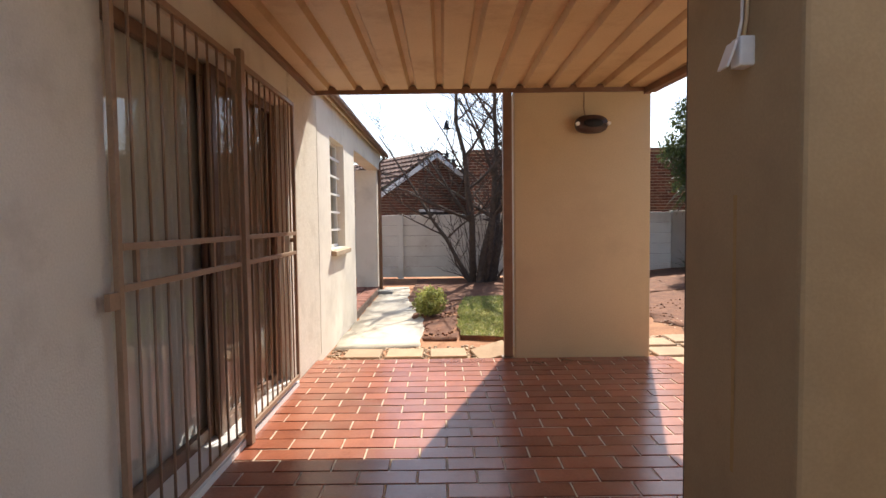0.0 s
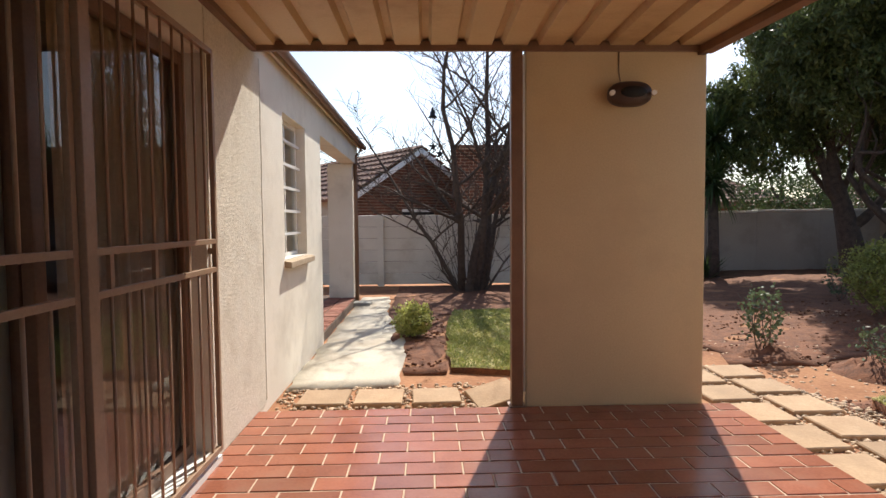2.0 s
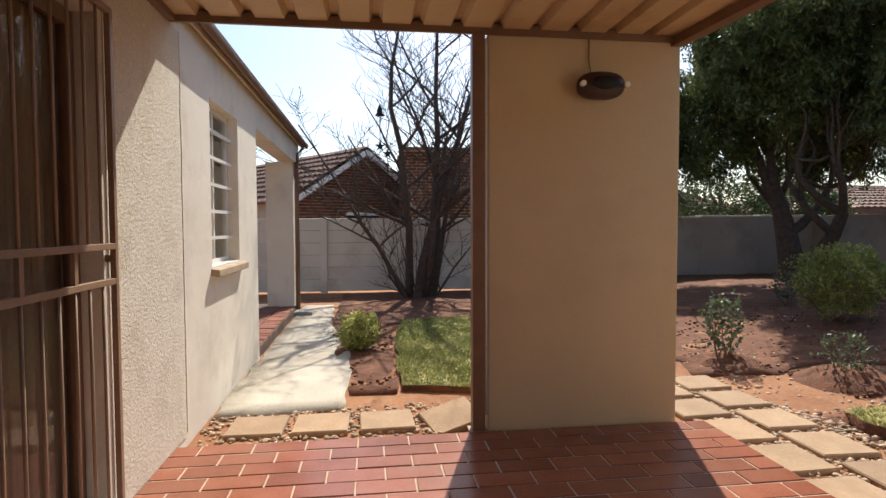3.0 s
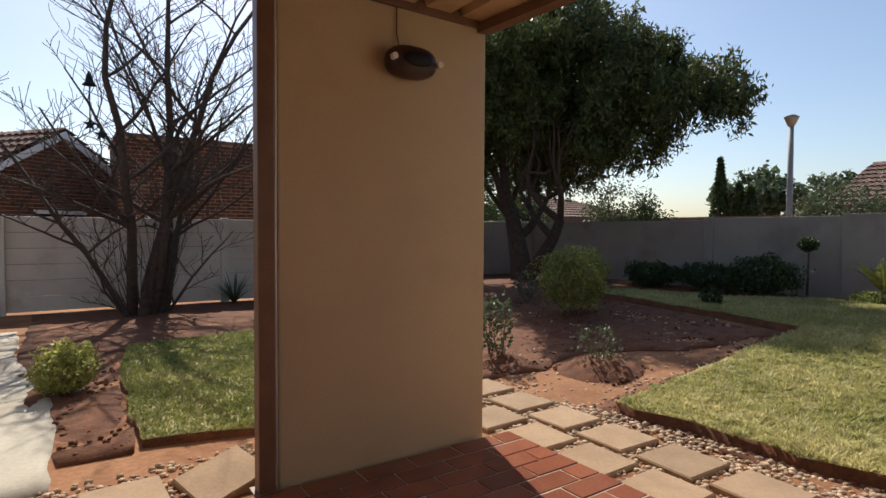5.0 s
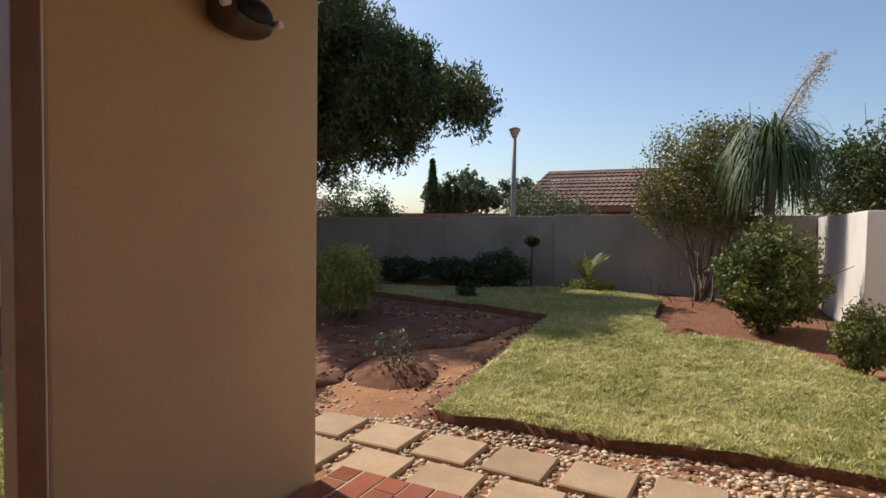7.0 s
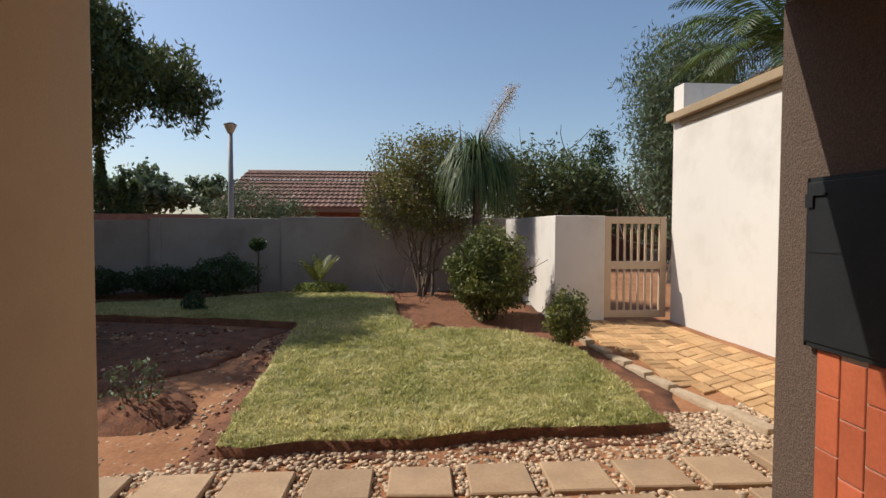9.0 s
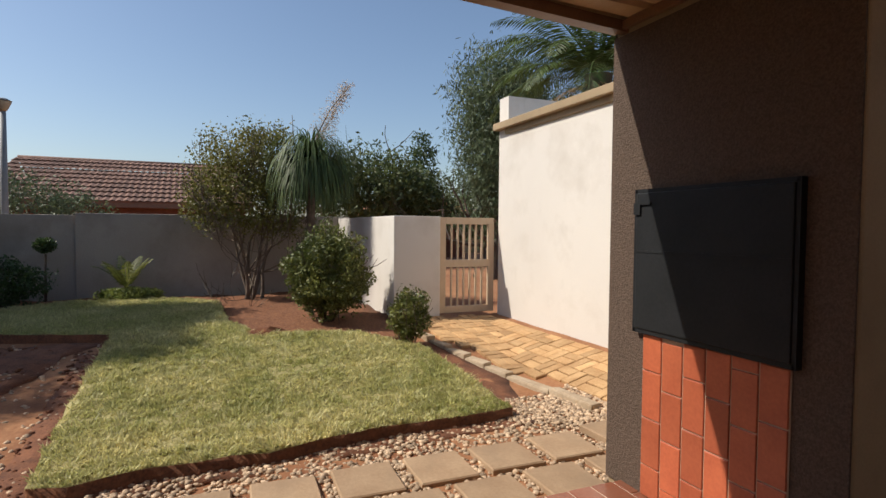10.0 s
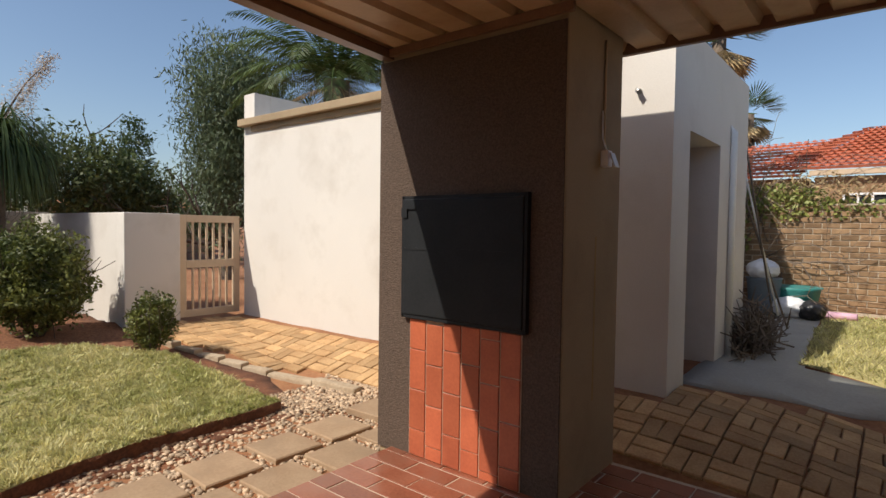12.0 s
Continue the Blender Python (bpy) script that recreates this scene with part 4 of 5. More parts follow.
# ---- precast fence ----
fence = thing("wall_precast", (2, 13.1, 0), "white painted precast concrete panel fence", "wall", "", "structure")
panel_me = piece_mesh("panel", 1.56, 0.04, 0.24, 0.006, PRECAST)
post_me = piece_mesh("fence_post", 0.13, 0.12, 1.66, 0.012, PRECAST)
for k in range(6):
    x = -4.05 + k * 1.62
    if x < 10:
        piece("fence_post", post_me, (x, 13.1, 1.475), fence)
        for j in range(6):
            piece("panel", panel_me, (x + 0.81, 13.12 + 0.006 * (j % 2), 1.45 - j * 0.248), fence, 0, (0.09, 0))

north = thing("wall_north", (8.0, 13.1, 0), "grey plastered garden wall with a pale flat coping", "wall", "", "structure")
for x0, x1, h in ((5.64, 7.3, 1.44), (7.302, 8.7, 1.46), (8.702, 10.2, 1.47)):
    box("wall_panel", (x0, 13.02, -0.3), (x1, 13.2, h), GARDEN_WALL, north, bevel=0.008)
    box("coping", (x0, 12.99, h + 0.001), (x1, 13.23, h + 0.045), PRECAST, north, "pale coping", bevel=0.01)

# ---- plants ----
def shrub(name, at, radii, count, mat, label, category="shrub", leaf=(0.05, 0.028), stems=8, bark=GREY_BARK, shell=0.45, lift=0.5, group=""):
    """A rounded shrub: stems from the base and an uneven mass of leaves."""
    x, y = at
    z = gz(x, y)
    t = thing(name, (x, y, z), label, category, group)
    limbs = []
    for i in range(stems):
        a = i * math.tau / stems + rng.uniform(-0.3, 0.3)
        l2, _ = grow((x + 0.03 * math.cos(a), y + 0.03 * math.sin(a), z - 0.02), (math.cos(a) * radii[0] * 1.1, math.sin(a) * radii[1] * 1.1, radii[2] * 1.9), radii[2] * 1.2, max(0.006, radii[2] * 0.03), 1, 0.3, 2)
        limbs += l2
    limbs_mesh("stem_mass", limbs, bark, t)["kind"] = "stuff"
    c = np.array((x, y, z + radii[2] * (1 + lift * 0.2)))
    pts = blob(count, c, radii, shell)
    k = np.array([noise.noise(Vector(p) * (2.2 / max(radii))) for p in pts])
    d = pts - c
    k2 = np.array([noise.noise(Vector(p) * (6.0 / max(radii))) for p in pts])
    pts = c + d * (0.9 + 0.4 * k + 0.22 * k2)[:, None]
    pts = pts[pts[:, 2] > z + 0.03]
    leaves("foliage", pts, leaf[0], leaf[1], mat, t, "", 0.0)
    return t


shrub("hedge_bush", (6.78, 2.80), (0.57, 0.55, 0.58), 17000, LEAF_HEDGE, "large rounded dark green clipped bush on mulch", leaf=(0.05, 0.026), stems=12, bark=BARK)
shrub("hedge_bush", (5.50, 2.20), (0.23, 0.23, 0.31), 3600, LEAF_HEDGE, "small round green bush beside the paving kerb", leaf=(0.042, 0.022))
shrub("lime_bush", (0.0, 7.75), (0.25, 0.25, 0.22), 3600, LEAF_VARIEGATED, "small round lime green clipped bush beside the path", leaf=(0.035, 0.025), lift=0.0)
shrub("garden_bush", (5.65, 7.58), (0.54, 0.52, 0.44), 8000, LEAF_LIME, "rounded light green shrub on bare soil", leaf=(0.05, 0.022), lift=1.2)
shrub("dark_bush", (8.95, 6.75), (0.5, 0.6, 0.36), 5600, LEAF_DARK, "dark green bush in the shade of the wall", bark=BARK)
shrub("dark_bush", (9.2, 7.7), (0.45, 0.7, 0.27), 4600, LEAF_DARK, "low dark green bush in the shade of the wall", bark=BARK)
shrub("dark_bush", (9.2, 8.85), (0.45, 0.65, 0.26), 4200, LEAF_DARK, "low dark green bush in the shade of the wall", bark=BARK)
shrub("dark_bush", (7.3, 6.6), (0.16, 0.16, 0.16), 700, LEAF_DARK, "small dark shrub at the lawn edge", bark=BARK)
shrub("young_rose", (3.56, 6.68), (0.24, 0.24, 0.32), 420, LEAF_GREY, "sparse young rose bush on a soil mound", leaf=(0.05, 0.035), stems=6, lift=1.4)
shrub("young_rose", (4.12, 5.86), (0.25, 0.25, 0.20), 260, LEAF_GREY, "sparse young plant with thin stems on a soil mound", leaf=(0.05, 0.02), stems=8, lift=1.4)
shrub("ground_cover", (9.35, 5.25), (0.35, 0.5, 0.13), 2600, LEAF_LIME, "bright green ground cover along the wall", leaf=(0.05, 0.03))
shrub("young_rose", (6.05, 8.9), (0.25, 0.25, 0.25), 300, LEAF_GREY, "sparse shrub in the shade of the tree", leaf=(0.05, 0.03), stems=6)

std = thing("standard_tree", (9.55, 6.35, 0.2), "small round topped standard tree against the wall", "tree")
tube("trunk", [(9.55, 6.35, 0.18), (9.56, 6.35, 0.6), (9.55, 6.34, 0.95)], [0.02, 0.017, 0.014], BARK, std)
leaves("crown", blob(700, (9.55, 6.35, 1.08), (0.13, 0.16, 0.12), 0.2), 0.05, 0.03, LEAF_DARK, std)


def fan(name, base, count, length, width, mat, parent, up=(0.2, 1.0), droop=1.2, seg=6):
    """Long strap leaves that arch out of one point."""
    vs, fs = [], []
    for i in range(count):
        a, e = rng.uniform(0, math.tau), rng.uniform(*up)
        ln = length * rng.uniform(0.7, 1.15)
        h = Vector((math.cos(a), math.sin(a), 0))
        side = Vector((-h.y, h.x, 0))
        p, d = Vector(base), (h * math.cos(e) + Vector((0, 0, math.sin(e))))
        for k in range(seg + 1):
            w = width * (1 - (k / seg) ** 2 * 0.9)
            vs += [p + side * w / 2, p - side * w / 2]
            d = (d + Vector((0, 0, -droop / seg)) * (0.4 + k / seg)).normalized()
            p = p + d * ln / seg
        b = len(vs) - 2 * (seg + 1)
        fs += [(b + 2 * k, b + 2 * k + 1, b + 2 * k + 3, b + 2 * k + 2) for k in range(seg)]
    return mesh_of(name, [v[:] for v in vs], fs, mat, parent)


def feather(name, start, heading, length, leaflet, mat, parent, droop=1.0, pairs=38, hang=0.25, width=0.022):
    """A palm frond: an arching rib with leaflets on both sides."""
    h = Vector(heading).normalized()
    p, d = Vector(start), h
    rib = [p.copy()]
    n = pairs
    for k in range(n):
        d = (d + Vector((0, 0, -droop / n)) * (0.3 + 1.4 * k / n)).normalized()
        p = p + d * length / n
        rib.append(p.copy())
    vs, fs = [], []
    side = h.cross(Vector((0, 0, 1))).normalized()
    for k in range(3, n + 1):
        along = (rib[k] - rib[k - 1]).normalized()
        s = k / n
        ln = leaflet * (math.sin(math.pi * min(1, 0.12 + 0.85 * s)) ** 0.6) * rng.uniform(0.85, 1.1)
        for sg in (-1, 1):
            dd = (side * sg + along * 0.7 + Vector((0, 0, -hang + rng.normal() * 0.08))).normalized()
            b = len(vs)
            vs += [rib[k], rib[k] + dd * ln * 0.5 + along * width, rib[k] + dd * ln + Vector((0, 0, -hang * ln * 0.4)), rib[k] + dd * ln * 0.5 - along * width]
            fs.append((b, b + 1, b + 2, b + 3))
    b = len(vs)
    for k in range(n + 1):
        w = 0.014 * (1 - k / n) + 0.003
        vs += [rib[k] + side * w, rib[k] - side * w]
    fs += [(b + 2 * k, b + 2 * k + 1, b + 2 * k + 3, b + 2 * k + 2) for k in range(n)]
    return mesh_of(name, [v[:] for v in vs], fs, mat, parent)


cyc = thing("sago_palm", (9.35, 5.3, 0.2), "small sago palm with arching green fronds by the wall", "palm")
tube("trunk", [(9.35, 5.3, 0.18), (9.35, 5.3, 0.42)], [0.07, 0.06], BARK, cyc)
for i in range(11):
    a = i * 2.4
    feather("frond", (9.35, 5.3, 0.42), (math.cos(a), math.sin(a), 1.5 + 0.5 * (i % 3)), 0.58, 0.12, LEAF_HEDGE, cyc, 1.0, 22, 0.2, 0.012)

yuc = thing("ponytail_palm", (8.55, 2.72, 0.2), "ponytail palm with drooping strap leaves and a dry plume", "palm")
tube("trunk", [(8.55, 2.72, 0.1), (8.56, 2.73, 0.9), (8.55, 2.72, 1.6), (8.55, 2.72, 2.3)], [0.10, 0.075, 0.07, 0.06], GREY_BARK, yuc)
fan("leaves", (8.55, 2.72, 2.35), 650, 1.15, 0.022, LEAF_PALM, yuc, (0.3, 1.4), 5.0, 9)
fan("leaves", (8.55, 2.72, 2.25), 420, 1.0, 0.022, LEAF_PALM, yuc, (0.0, 1.0), 5.0, 9)
tube("flower_stalk", [(8.55, 2.70, 2.4), (8.54, 2.62, 2.8), (8.52, 2.42, 3.2), (8.5, 2.15, 3.55)], [0.018, 0.014, 0.009, 0.004], GREY_BARK, yuc)
cs = []
for i in range(70):
    s = i / 70
    base = Vector((8.54, 2.66 - 0.5 * s, 2.62 + 0.93 * s))
    for j in range(20):
        dirn = Vector((rng.normal(), rng.normal() - 0.35, rng.normal() * 0.6 + 0.8)).normalized()
        cs.append(base + dirn * rng.uniform(0, 0.30 * (1 - 0.45 * s)))
leaves("plume", [c[:] for c in cs], 0.055, 0.012, PLUME, yuc, "feathery dry flower plume")
tube("flower_stalk", [(8.55, 2.95, 2.4), (8.55, 2.98, 2.75), (8.55, 3.0, 3.05)], [0.01, 0.008, 0.004], GREY_BARK, yuc)


def tree(name, at, stems, crown, count, leaf, mat, bark, label, droop=0.0, category="tree"):
    """A tree: stems is a list of (heading, length, radius, depth); crown a list of clumps (centre, radii)."""
    x, y = at
    z = gz(x, y)
    t = thing(name, (x, y, z), label, category)
    limbs = []
    for hd, ln, r, dp in stems:
        l2, _ = grow((x + rng.normal() * 0.06, y + rng.normal() * 0.06, z - 0.05), hd, ln, r, dp, 0.30, 3, 0.24, 0.72)
        limbs += l2
    limbs_mesh("trunk", limbs, bark, t)
    pts = []
    vol = sum(r[0] * r[1] * r[2] for c, r in crown) or 1
    for c, r in crown:
        n = int(count * r[0] * r[1] * r[2] / vol)
        tufts = blob(max(6, n // 70), c, r, 0.3)
        for q in tufts:
            k = 70
            s = 0.135 * (r[0] * r[1] * r[2]) ** (1 / 3) + 0.08
            off = rng.normal(size=(k, 3)) * np.array((s * 0.75, s * 0.75, s * (0.75 + droop)))
            off[:, 2] -= abs(off[:, 2]) * droop * 0.5
            pts.append(q + off)
    if pts:
        leaves("crown", np.concatenate(pts), leaf[0], leaf[1], mat, t, "", droop)
    return t


rng = np.random.default_rng(21)
bare = thing("bare_tree", (1.05, 12.1, -0.07), "leafless multi-stemmed tree with dark branches", "tree")
limbs = []


def wand(p, d, ln, r, depth):
    """A long, gently arching branch with side shoots that sweep upwards."""
    pts, rad, d = [Vector(p)], [r], Vector(d).normalized()
    steps = 7
    for i in range(steps):
        d = (d + Vector(rng.normal(size=3)) * 0.13 + Vector((0, 0, 0.03))).normalized()
        pts.append(pts[-1] + d * ln / steps)
        rad.append(max(0.005, r * (1 - 0.72 * (i + 1) / steps)))
    limbs.append((pts, rad))
    if depth:
        n = 7 if depth == 3 else 6
        for j in range(n):
            k = 2 + j % 5 if depth == 3 else 1 + j
            k = min(k, steps - 1)
            here = (pts[k + 1] - pts[k]).normalized()
            out_ = Vector((rng.normal(), rng.normal() * 0.8, 0.25)).normalized()
            wand(pts[k], here * 0.6 + out_ * 0.85, ln * rng.uniform(0.34, 0.52), max(0.005, rad[k] * 0.6), depth - 1)


for hd, ln, r, dp, bx in (((-0.22, -0.05, 1), 5.0, 0.085, 3, -0.2), ((-0.09, 0.1, 1), 5.4, 0.085, 3, -0.08), ((0.03, -0.1, 1), 5.3, 0.09, 3, 0.05), ((0.13, 0.1, 1), 5.0, 0.08, 3, 0.16),
                          ((0.27, -0.1, 1), 4.6, 0.06, 3, 0.26), ((-0.42, -0.15, 1), 4.0, 0.05, 3, -0.24), ((0.6, -0.3, 0.8), 1.7, 0.03, 2, 0.25), ((-0.8, -0.3, 0.55), 1.4, 0.025, 2, -0.25)):
    wand((1.05 + bx, 12.1 + rng.normal() * 0.08, -0.1), hd, ln, r, dp)
for i in range(26):
    a = rng.uniform(0, math.tau)
    l2, _ = grow((1.05 + 0.22 * math.cos(a), 12.1 + 0.2 * math.sin(a), -0.05), (math.cos(a) * 0.3, math.sin(a) * 0.25, 1), rng.uniform(0.8, 1.9), 0.009, 1, 0.3, 2)
    limbs += l2
thick = [l for l in limbs if l[1][0] > 0.04]
limbs_mesh("trunk", thick, BARK, bare)
limbs_mesh("twig_mass", [l for l in limbs if l[1][0] <= 0.04], BARK, bare)["kind"] = "stuff"
chime = thing("wind_chime", (0.35, 10.9, 3.1), "small dark metal bell chime hanging in the bare tree", "ornament")
bm = bmesh.new()
add_tube(bm, [(0.30, 10.9, 3.28), (0.30, 10.9, 3.2), (0.30, 10.9, 3.13), (0.30, 10.9, 3.1)], [0.012, 0.04, 0.055, 0.085], 12)
part("bell", bm, BLACK, chime)
tube("cord", [(0.30, 10.9, 3.1), (0.30, 10.9, 2.5)], 0.008, BLACK, chime, sides=5)
for dz in (0.5, 0.62):
    bm = bmesh.new()
    star = [(0.30 + (0.09 if k % 2 == 0 else 0.035) * math.sin(k * math.pi / 5), 3.1 - dz + (0.09 if k % 2 == 0 else 0.035) * math.cos(k * math.pi / 5)) for k in range(10)]
    fr = [bm.verts.new((a + (dz - 0.5), 10.885, b)) for a, b in star]
    bk = [bm.verts.new((a + (dz - 0.5), 10.9, b)) for a, b in star]
    bm.faces.new(fr)
    bm.faces.new(bk[::-1])
    for k in range(10):
        bm.faces.new((fr[k], bk[k], bk[(k + 1) % 10], fr[(k + 1) % 10]))
    part("star", bm, BLACK, chime)

PEPPER_STEMS = [((-0.15, -0.1, 1), 1.9, 0.26, 4), ((0.25, -0.7, 0.8), 1.8, 0.19, 3), ((0.5, 0.3, 0.8), 1.7, 0.17, 3)]
pepper = tree("pepper_tree", (8.4, 11.5), PEPPER_STEMS, [], 0, (0.1, 0.03), LEAF_PEPPER, BARK, "large evergreen pepper tree with dense drooping dark foliage")


def weeping_crown(parent, masses, sprays, per, mat):
    """Masses of hanging leaf sprays, bunched in lumps with gaps between them."""
    pts = []
    vol = sum(r[0] * r[1] * r[2] for c, r in masses)
    for c, r in masses:
        n = int(sprays * r[0] * r[1] * r[2] / vol)
        heads = blob(n * 2, c, r, 0.25)
        lump = np.array([noise.noise(Vector(p) * 1.5) + 0.5 * noise.noise(Vector(p) * 3.4) for p in heads])
        heads = heads[lump > -0.04][:n]
        for q in heads:
            drop = rng.uniform(0.25, 0.62)
            s = rng.uniform(0, 1, per)
            lean = rng.normal(size=2) * 0.12
            pts.append(np.stack([q[0] + lean[0] * s + rng.normal(size=per) * 0.075, q[1] + lean[1] * s + rng.normal(size=per) * 0.075, q[2] + 0.1 - s * drop + rng.normal(size=per) * 0.03], -1))
    return leaves("crown", np.concatenate(pts), 0.12, 0.036, mat, parent, "", 1.0)


weeping_crown(pepper, [((7.7, 11.4, 4.6), (1.5, 1.5, 1.5)), ((8.4, 10.0, 4.8), (1.3, 1.3, 1.0)), ((8.5, 8.8, 3.95), (1.1, 1.1, 0.8)), ((8.4, 8.3, 4.55), (0.6, 0.6, 0.4)), ((8.6, 7.7, 3.65), (0.85, 0.85, 0.65)), ((8.7, 7.1, 3.4), (0.55, 0.4, 0.4)), ((7.6, 8.7, 3.0), (0.6, 0.6, 0.35)),
                       ((7.0, 12.3, 3.4), (1.1, 1.0, 1.2)), ((9.6, 11.0, 4.4), (1.5, 1.5, 1.4)), ((9.0, 9.4, 3.2), (1.1, 1.1, 0.6)), ((10.6, 12.6, 4.0), (1.6, 1.4, 1.7)), ((7.2, 10.4, 3.7), (0.8, 0.8, 0.6)),
                       ((8.0, 10.3, 6.0), (0.8, 0.7, 0.45)), ((6.6, 10.6, 4.4), (1.1, 1.2, 0.9)), ((7.5, 9.3, 4.9), (0.7, 0.7, 0.45)), ((9.3, 12.8, 2.9), (1.2, 0.8, 0.8)), ((6.2, 12.6, 3.0), (0.9, 0.6, 1.2))], 4000, 60, LEAF_PEPPER)
tree("garden_shrub_tree", (9.25, 3.55), [((0.35 * math.cos(a), 0.45 * math.sin(a), 1), 1.0, 0.032, 4) for a in (0, 0.8, 1.6, 2.4, 3.2, 4.0, 4.8, 5.6)],
     [((9.2, 3.7, 1.9), (0.55, 0.75, 0.55)), ((9.2, 3.3, 2.2), (0.45, 0.5, 0.45)), ((9.2, 4.1, 1.7), (0.4, 0.45, 0.35)), ((9.2, 3.1, 1.6), (0.4, 0.4, 0.4)), ((9.2, 3.75, 2.55), (0.45, 0.6, 0.35)), ((9.2, 3.3, 2.75), (0.35, 0.4, 0.3))], 17000, (0.05, 0.03), LEAF_YELLOW, GREY_BARK, "half bare multi-stemmed shrub with yellow-green leaves")
dt = thing("spiky_tree", (5.9, 12.2, 0.1), "dark spiky leaved tree in front of the fence", "tree")
tube("trunk", [(5.9, 12.2, 0.0), (5.93, 12.2, 0.8), (5.9, 12.2, 1.9)], [0.16, 0.11, 0.09], BARK, dt)
fan("leaves", (5.9, 12.2, 2.0), 260, 0.9, 0.04, LEAF_DARK, dt, (-0.6, 1.4), 1.4, 6)
fan("leaves", (5.9, 12.2, 2.9), 200, 0.8, 0.04, LEAF_DARK, dt, (-0.6, 1.4), 1.2, 6)
fan("leaves", (5.85, 12.25, 0.05), 60, 0.7, 0.04, LEAF_DARK, dt, (0.4, 1.4), 0.6, 6)
ct = thing("cypress_tree", (3.75, 12.5, -0.05), "dense dark columnar conifer before the fence", "tree")
tube("trunk", [(3.75, 12.5, -0.1), (3.75, 12.5, 1.6), (3.75, 12.5, 3.5)], [0.13, 0.11, 0.05], BARK, ct)
leaves("crown", np.concatenate([blob(11000, (3.75, 12.35, 2.4), (0.92, 0.6, 1.75), 0.2), blob(5000, (3.7, 12.4, 4.1), (0.7, 0.5, 1.4), 0.2)]), 0.10, 0.035, LEAF_DARK, ct, "", 0.5)
ag = thing("agave", (2.5, 12.7, -0.05), "clump of strap leaved plants at the fence", "plant")
fan("leaves", (2.5, 12.7, -0.05), 50, 0.6, 0.03, LEAF_GREY, ag, (0.7, 1.4), 0.6, 5)


# ---- beyond the garden ----
def brick_face(name, origin, u, length, height, mat, parent, bl=0.23, bh=0.085, gap=0.012, depth=0.012, top=None):
    """Bricks in stretcher bond standing proud of a wall face, joined in one mesh. u: direction along the wall; the face looks to its right."""
    o, u = Vector(origin), Vector(u).normalized()
    n = u.cross(Vector((0, 0, 1)))
    vs, fs = [], []
    rows = int(height / bh)
    for r in range(rows):
        z = r * bh
        s = -(bl / 2) * (r % 2)
        while s < length:
            a, b = max(0, s), min(length, s + bl - gap)
            lo, hi = z, z + bh - gap
            if b - a > 0.03 and (top is None or hi < top((a + b) / 2)):
                k = len(vs)
                for dd in (0, depth):
                    for (p, q) in ((a, lo), (b, lo), (b, hi), (a, hi)):
                        vs.append((o + u * p + Vector((0, 0, q)) + n * dd)[:])
                fs += [(k + 4, k + 5, k + 6, k + 7), (k, k + 1, k + 5, k + 4), (k + 1, k + 2, k + 6, k + 5), (k + 2, k + 3, k + 7, k + 6), (k + 3, k, k + 4, k + 7)]
            s += bl
    ob = mesh_of(name, vs, fs, mat, parent)
    ob["kind"] = "stuff"
    return ob


def tile_roof(name, eave_a, eave_b, ridge_a, ridge_b, mat, parent, cols=30, rows=10):
    """A roof plane of overlapping rounded tiles."""
    ea, eb, ra, rb = (Vector(p) for p in (eave_a, eave_b, ridge_a, ridge_b))
    nrm = (eb - ea).cross(ra - ea).normalized()
    if nrm.z < 0:
        nrm = -nrm
    vs, fs = [], []
    for r in range(rows):
        for c in range(cols):
            k = len(vs)
            for s, t, h in ((c, r, 0.07), (c + 0.5, r, 0.11), (c + 1, r, 0.07), (c, r + 1.08, 0.015), (c + 0.5, r + 1.08, 0.05), (c + 1, r + 1.08, 0.015), (c, r, 0.0), (c + 1, r, 0.0)):
                p, q = s / cols, min(t / rows, 1.0)
                vs.append(((ea * (1 - p) + eb * p) * (1 - q) + (ra * (1 - p) + rb * p) * q + nrm * h)[:])
            fs += [(k, k + 1, k + 4, k + 3), (k + 1, k + 2, k + 5, k + 4), (k + 6, k + 7, k + 2, k)]
    return mesh_of(name, vs, fs, mat, parent)


def hip_house(name, x0, x1, y0, y1, eave, ridge, wall_mat, roof_mat, label, along="y", inset=1.6, cols=34, rows=9, over=0.3):
    t = thing(name, ((x0 + x1) / 2, (y0 + y1) / 2, 0), label, "house")
    box("wall", (x0 + over, y0 + over, -0.5), (x1 - over, y1 - over, eave - 0.05), wall_mat, t)
    box("fascia", (x0, y0, eave - 0.16), (x1, y1, eave), BROWN_PAINT, t, "dark fascia")
    cx, cy = (x0 + x1) / 2, (y0 + y1) / 2
    if along == "y":
        a, b = (cx, y0 + inset, ridge), (cx, y1 - inset, ridge)
        planes = (((x0, y0, eave), (x0, y1, eave), a, b, cols), ((x1, y1, eave), (x1, y0, eave), b, a, cols), ((x0, y0, eave), (x1, y0, eave), a, a, cols // 2), ((x1, y1, eave), (x0, y1, eave), b, b, cols // 2))
    else:
        a, b = (x0 + inset, cy, ridge), (x1 - inset, cy, ridge)
        planes = (((x0, y1, eave), (x1, y1, eave), a, b, cols), ((x1, y0, eave), (x0, y0, eave), b, a, cols), ((x0, y0, eave), (x0, y1, eave), a, a, cols // 2), ((x1, y1, eave), (x1, y0, eave), b, b, cols // 2))
    for p in planes:
        tile_roof("roof_plane", *p[:4], roof_mat, t, p[4], rows)
    tube("ridge_capping", [a, b], 0.09, roof_mat, t, "", 8)
    return t


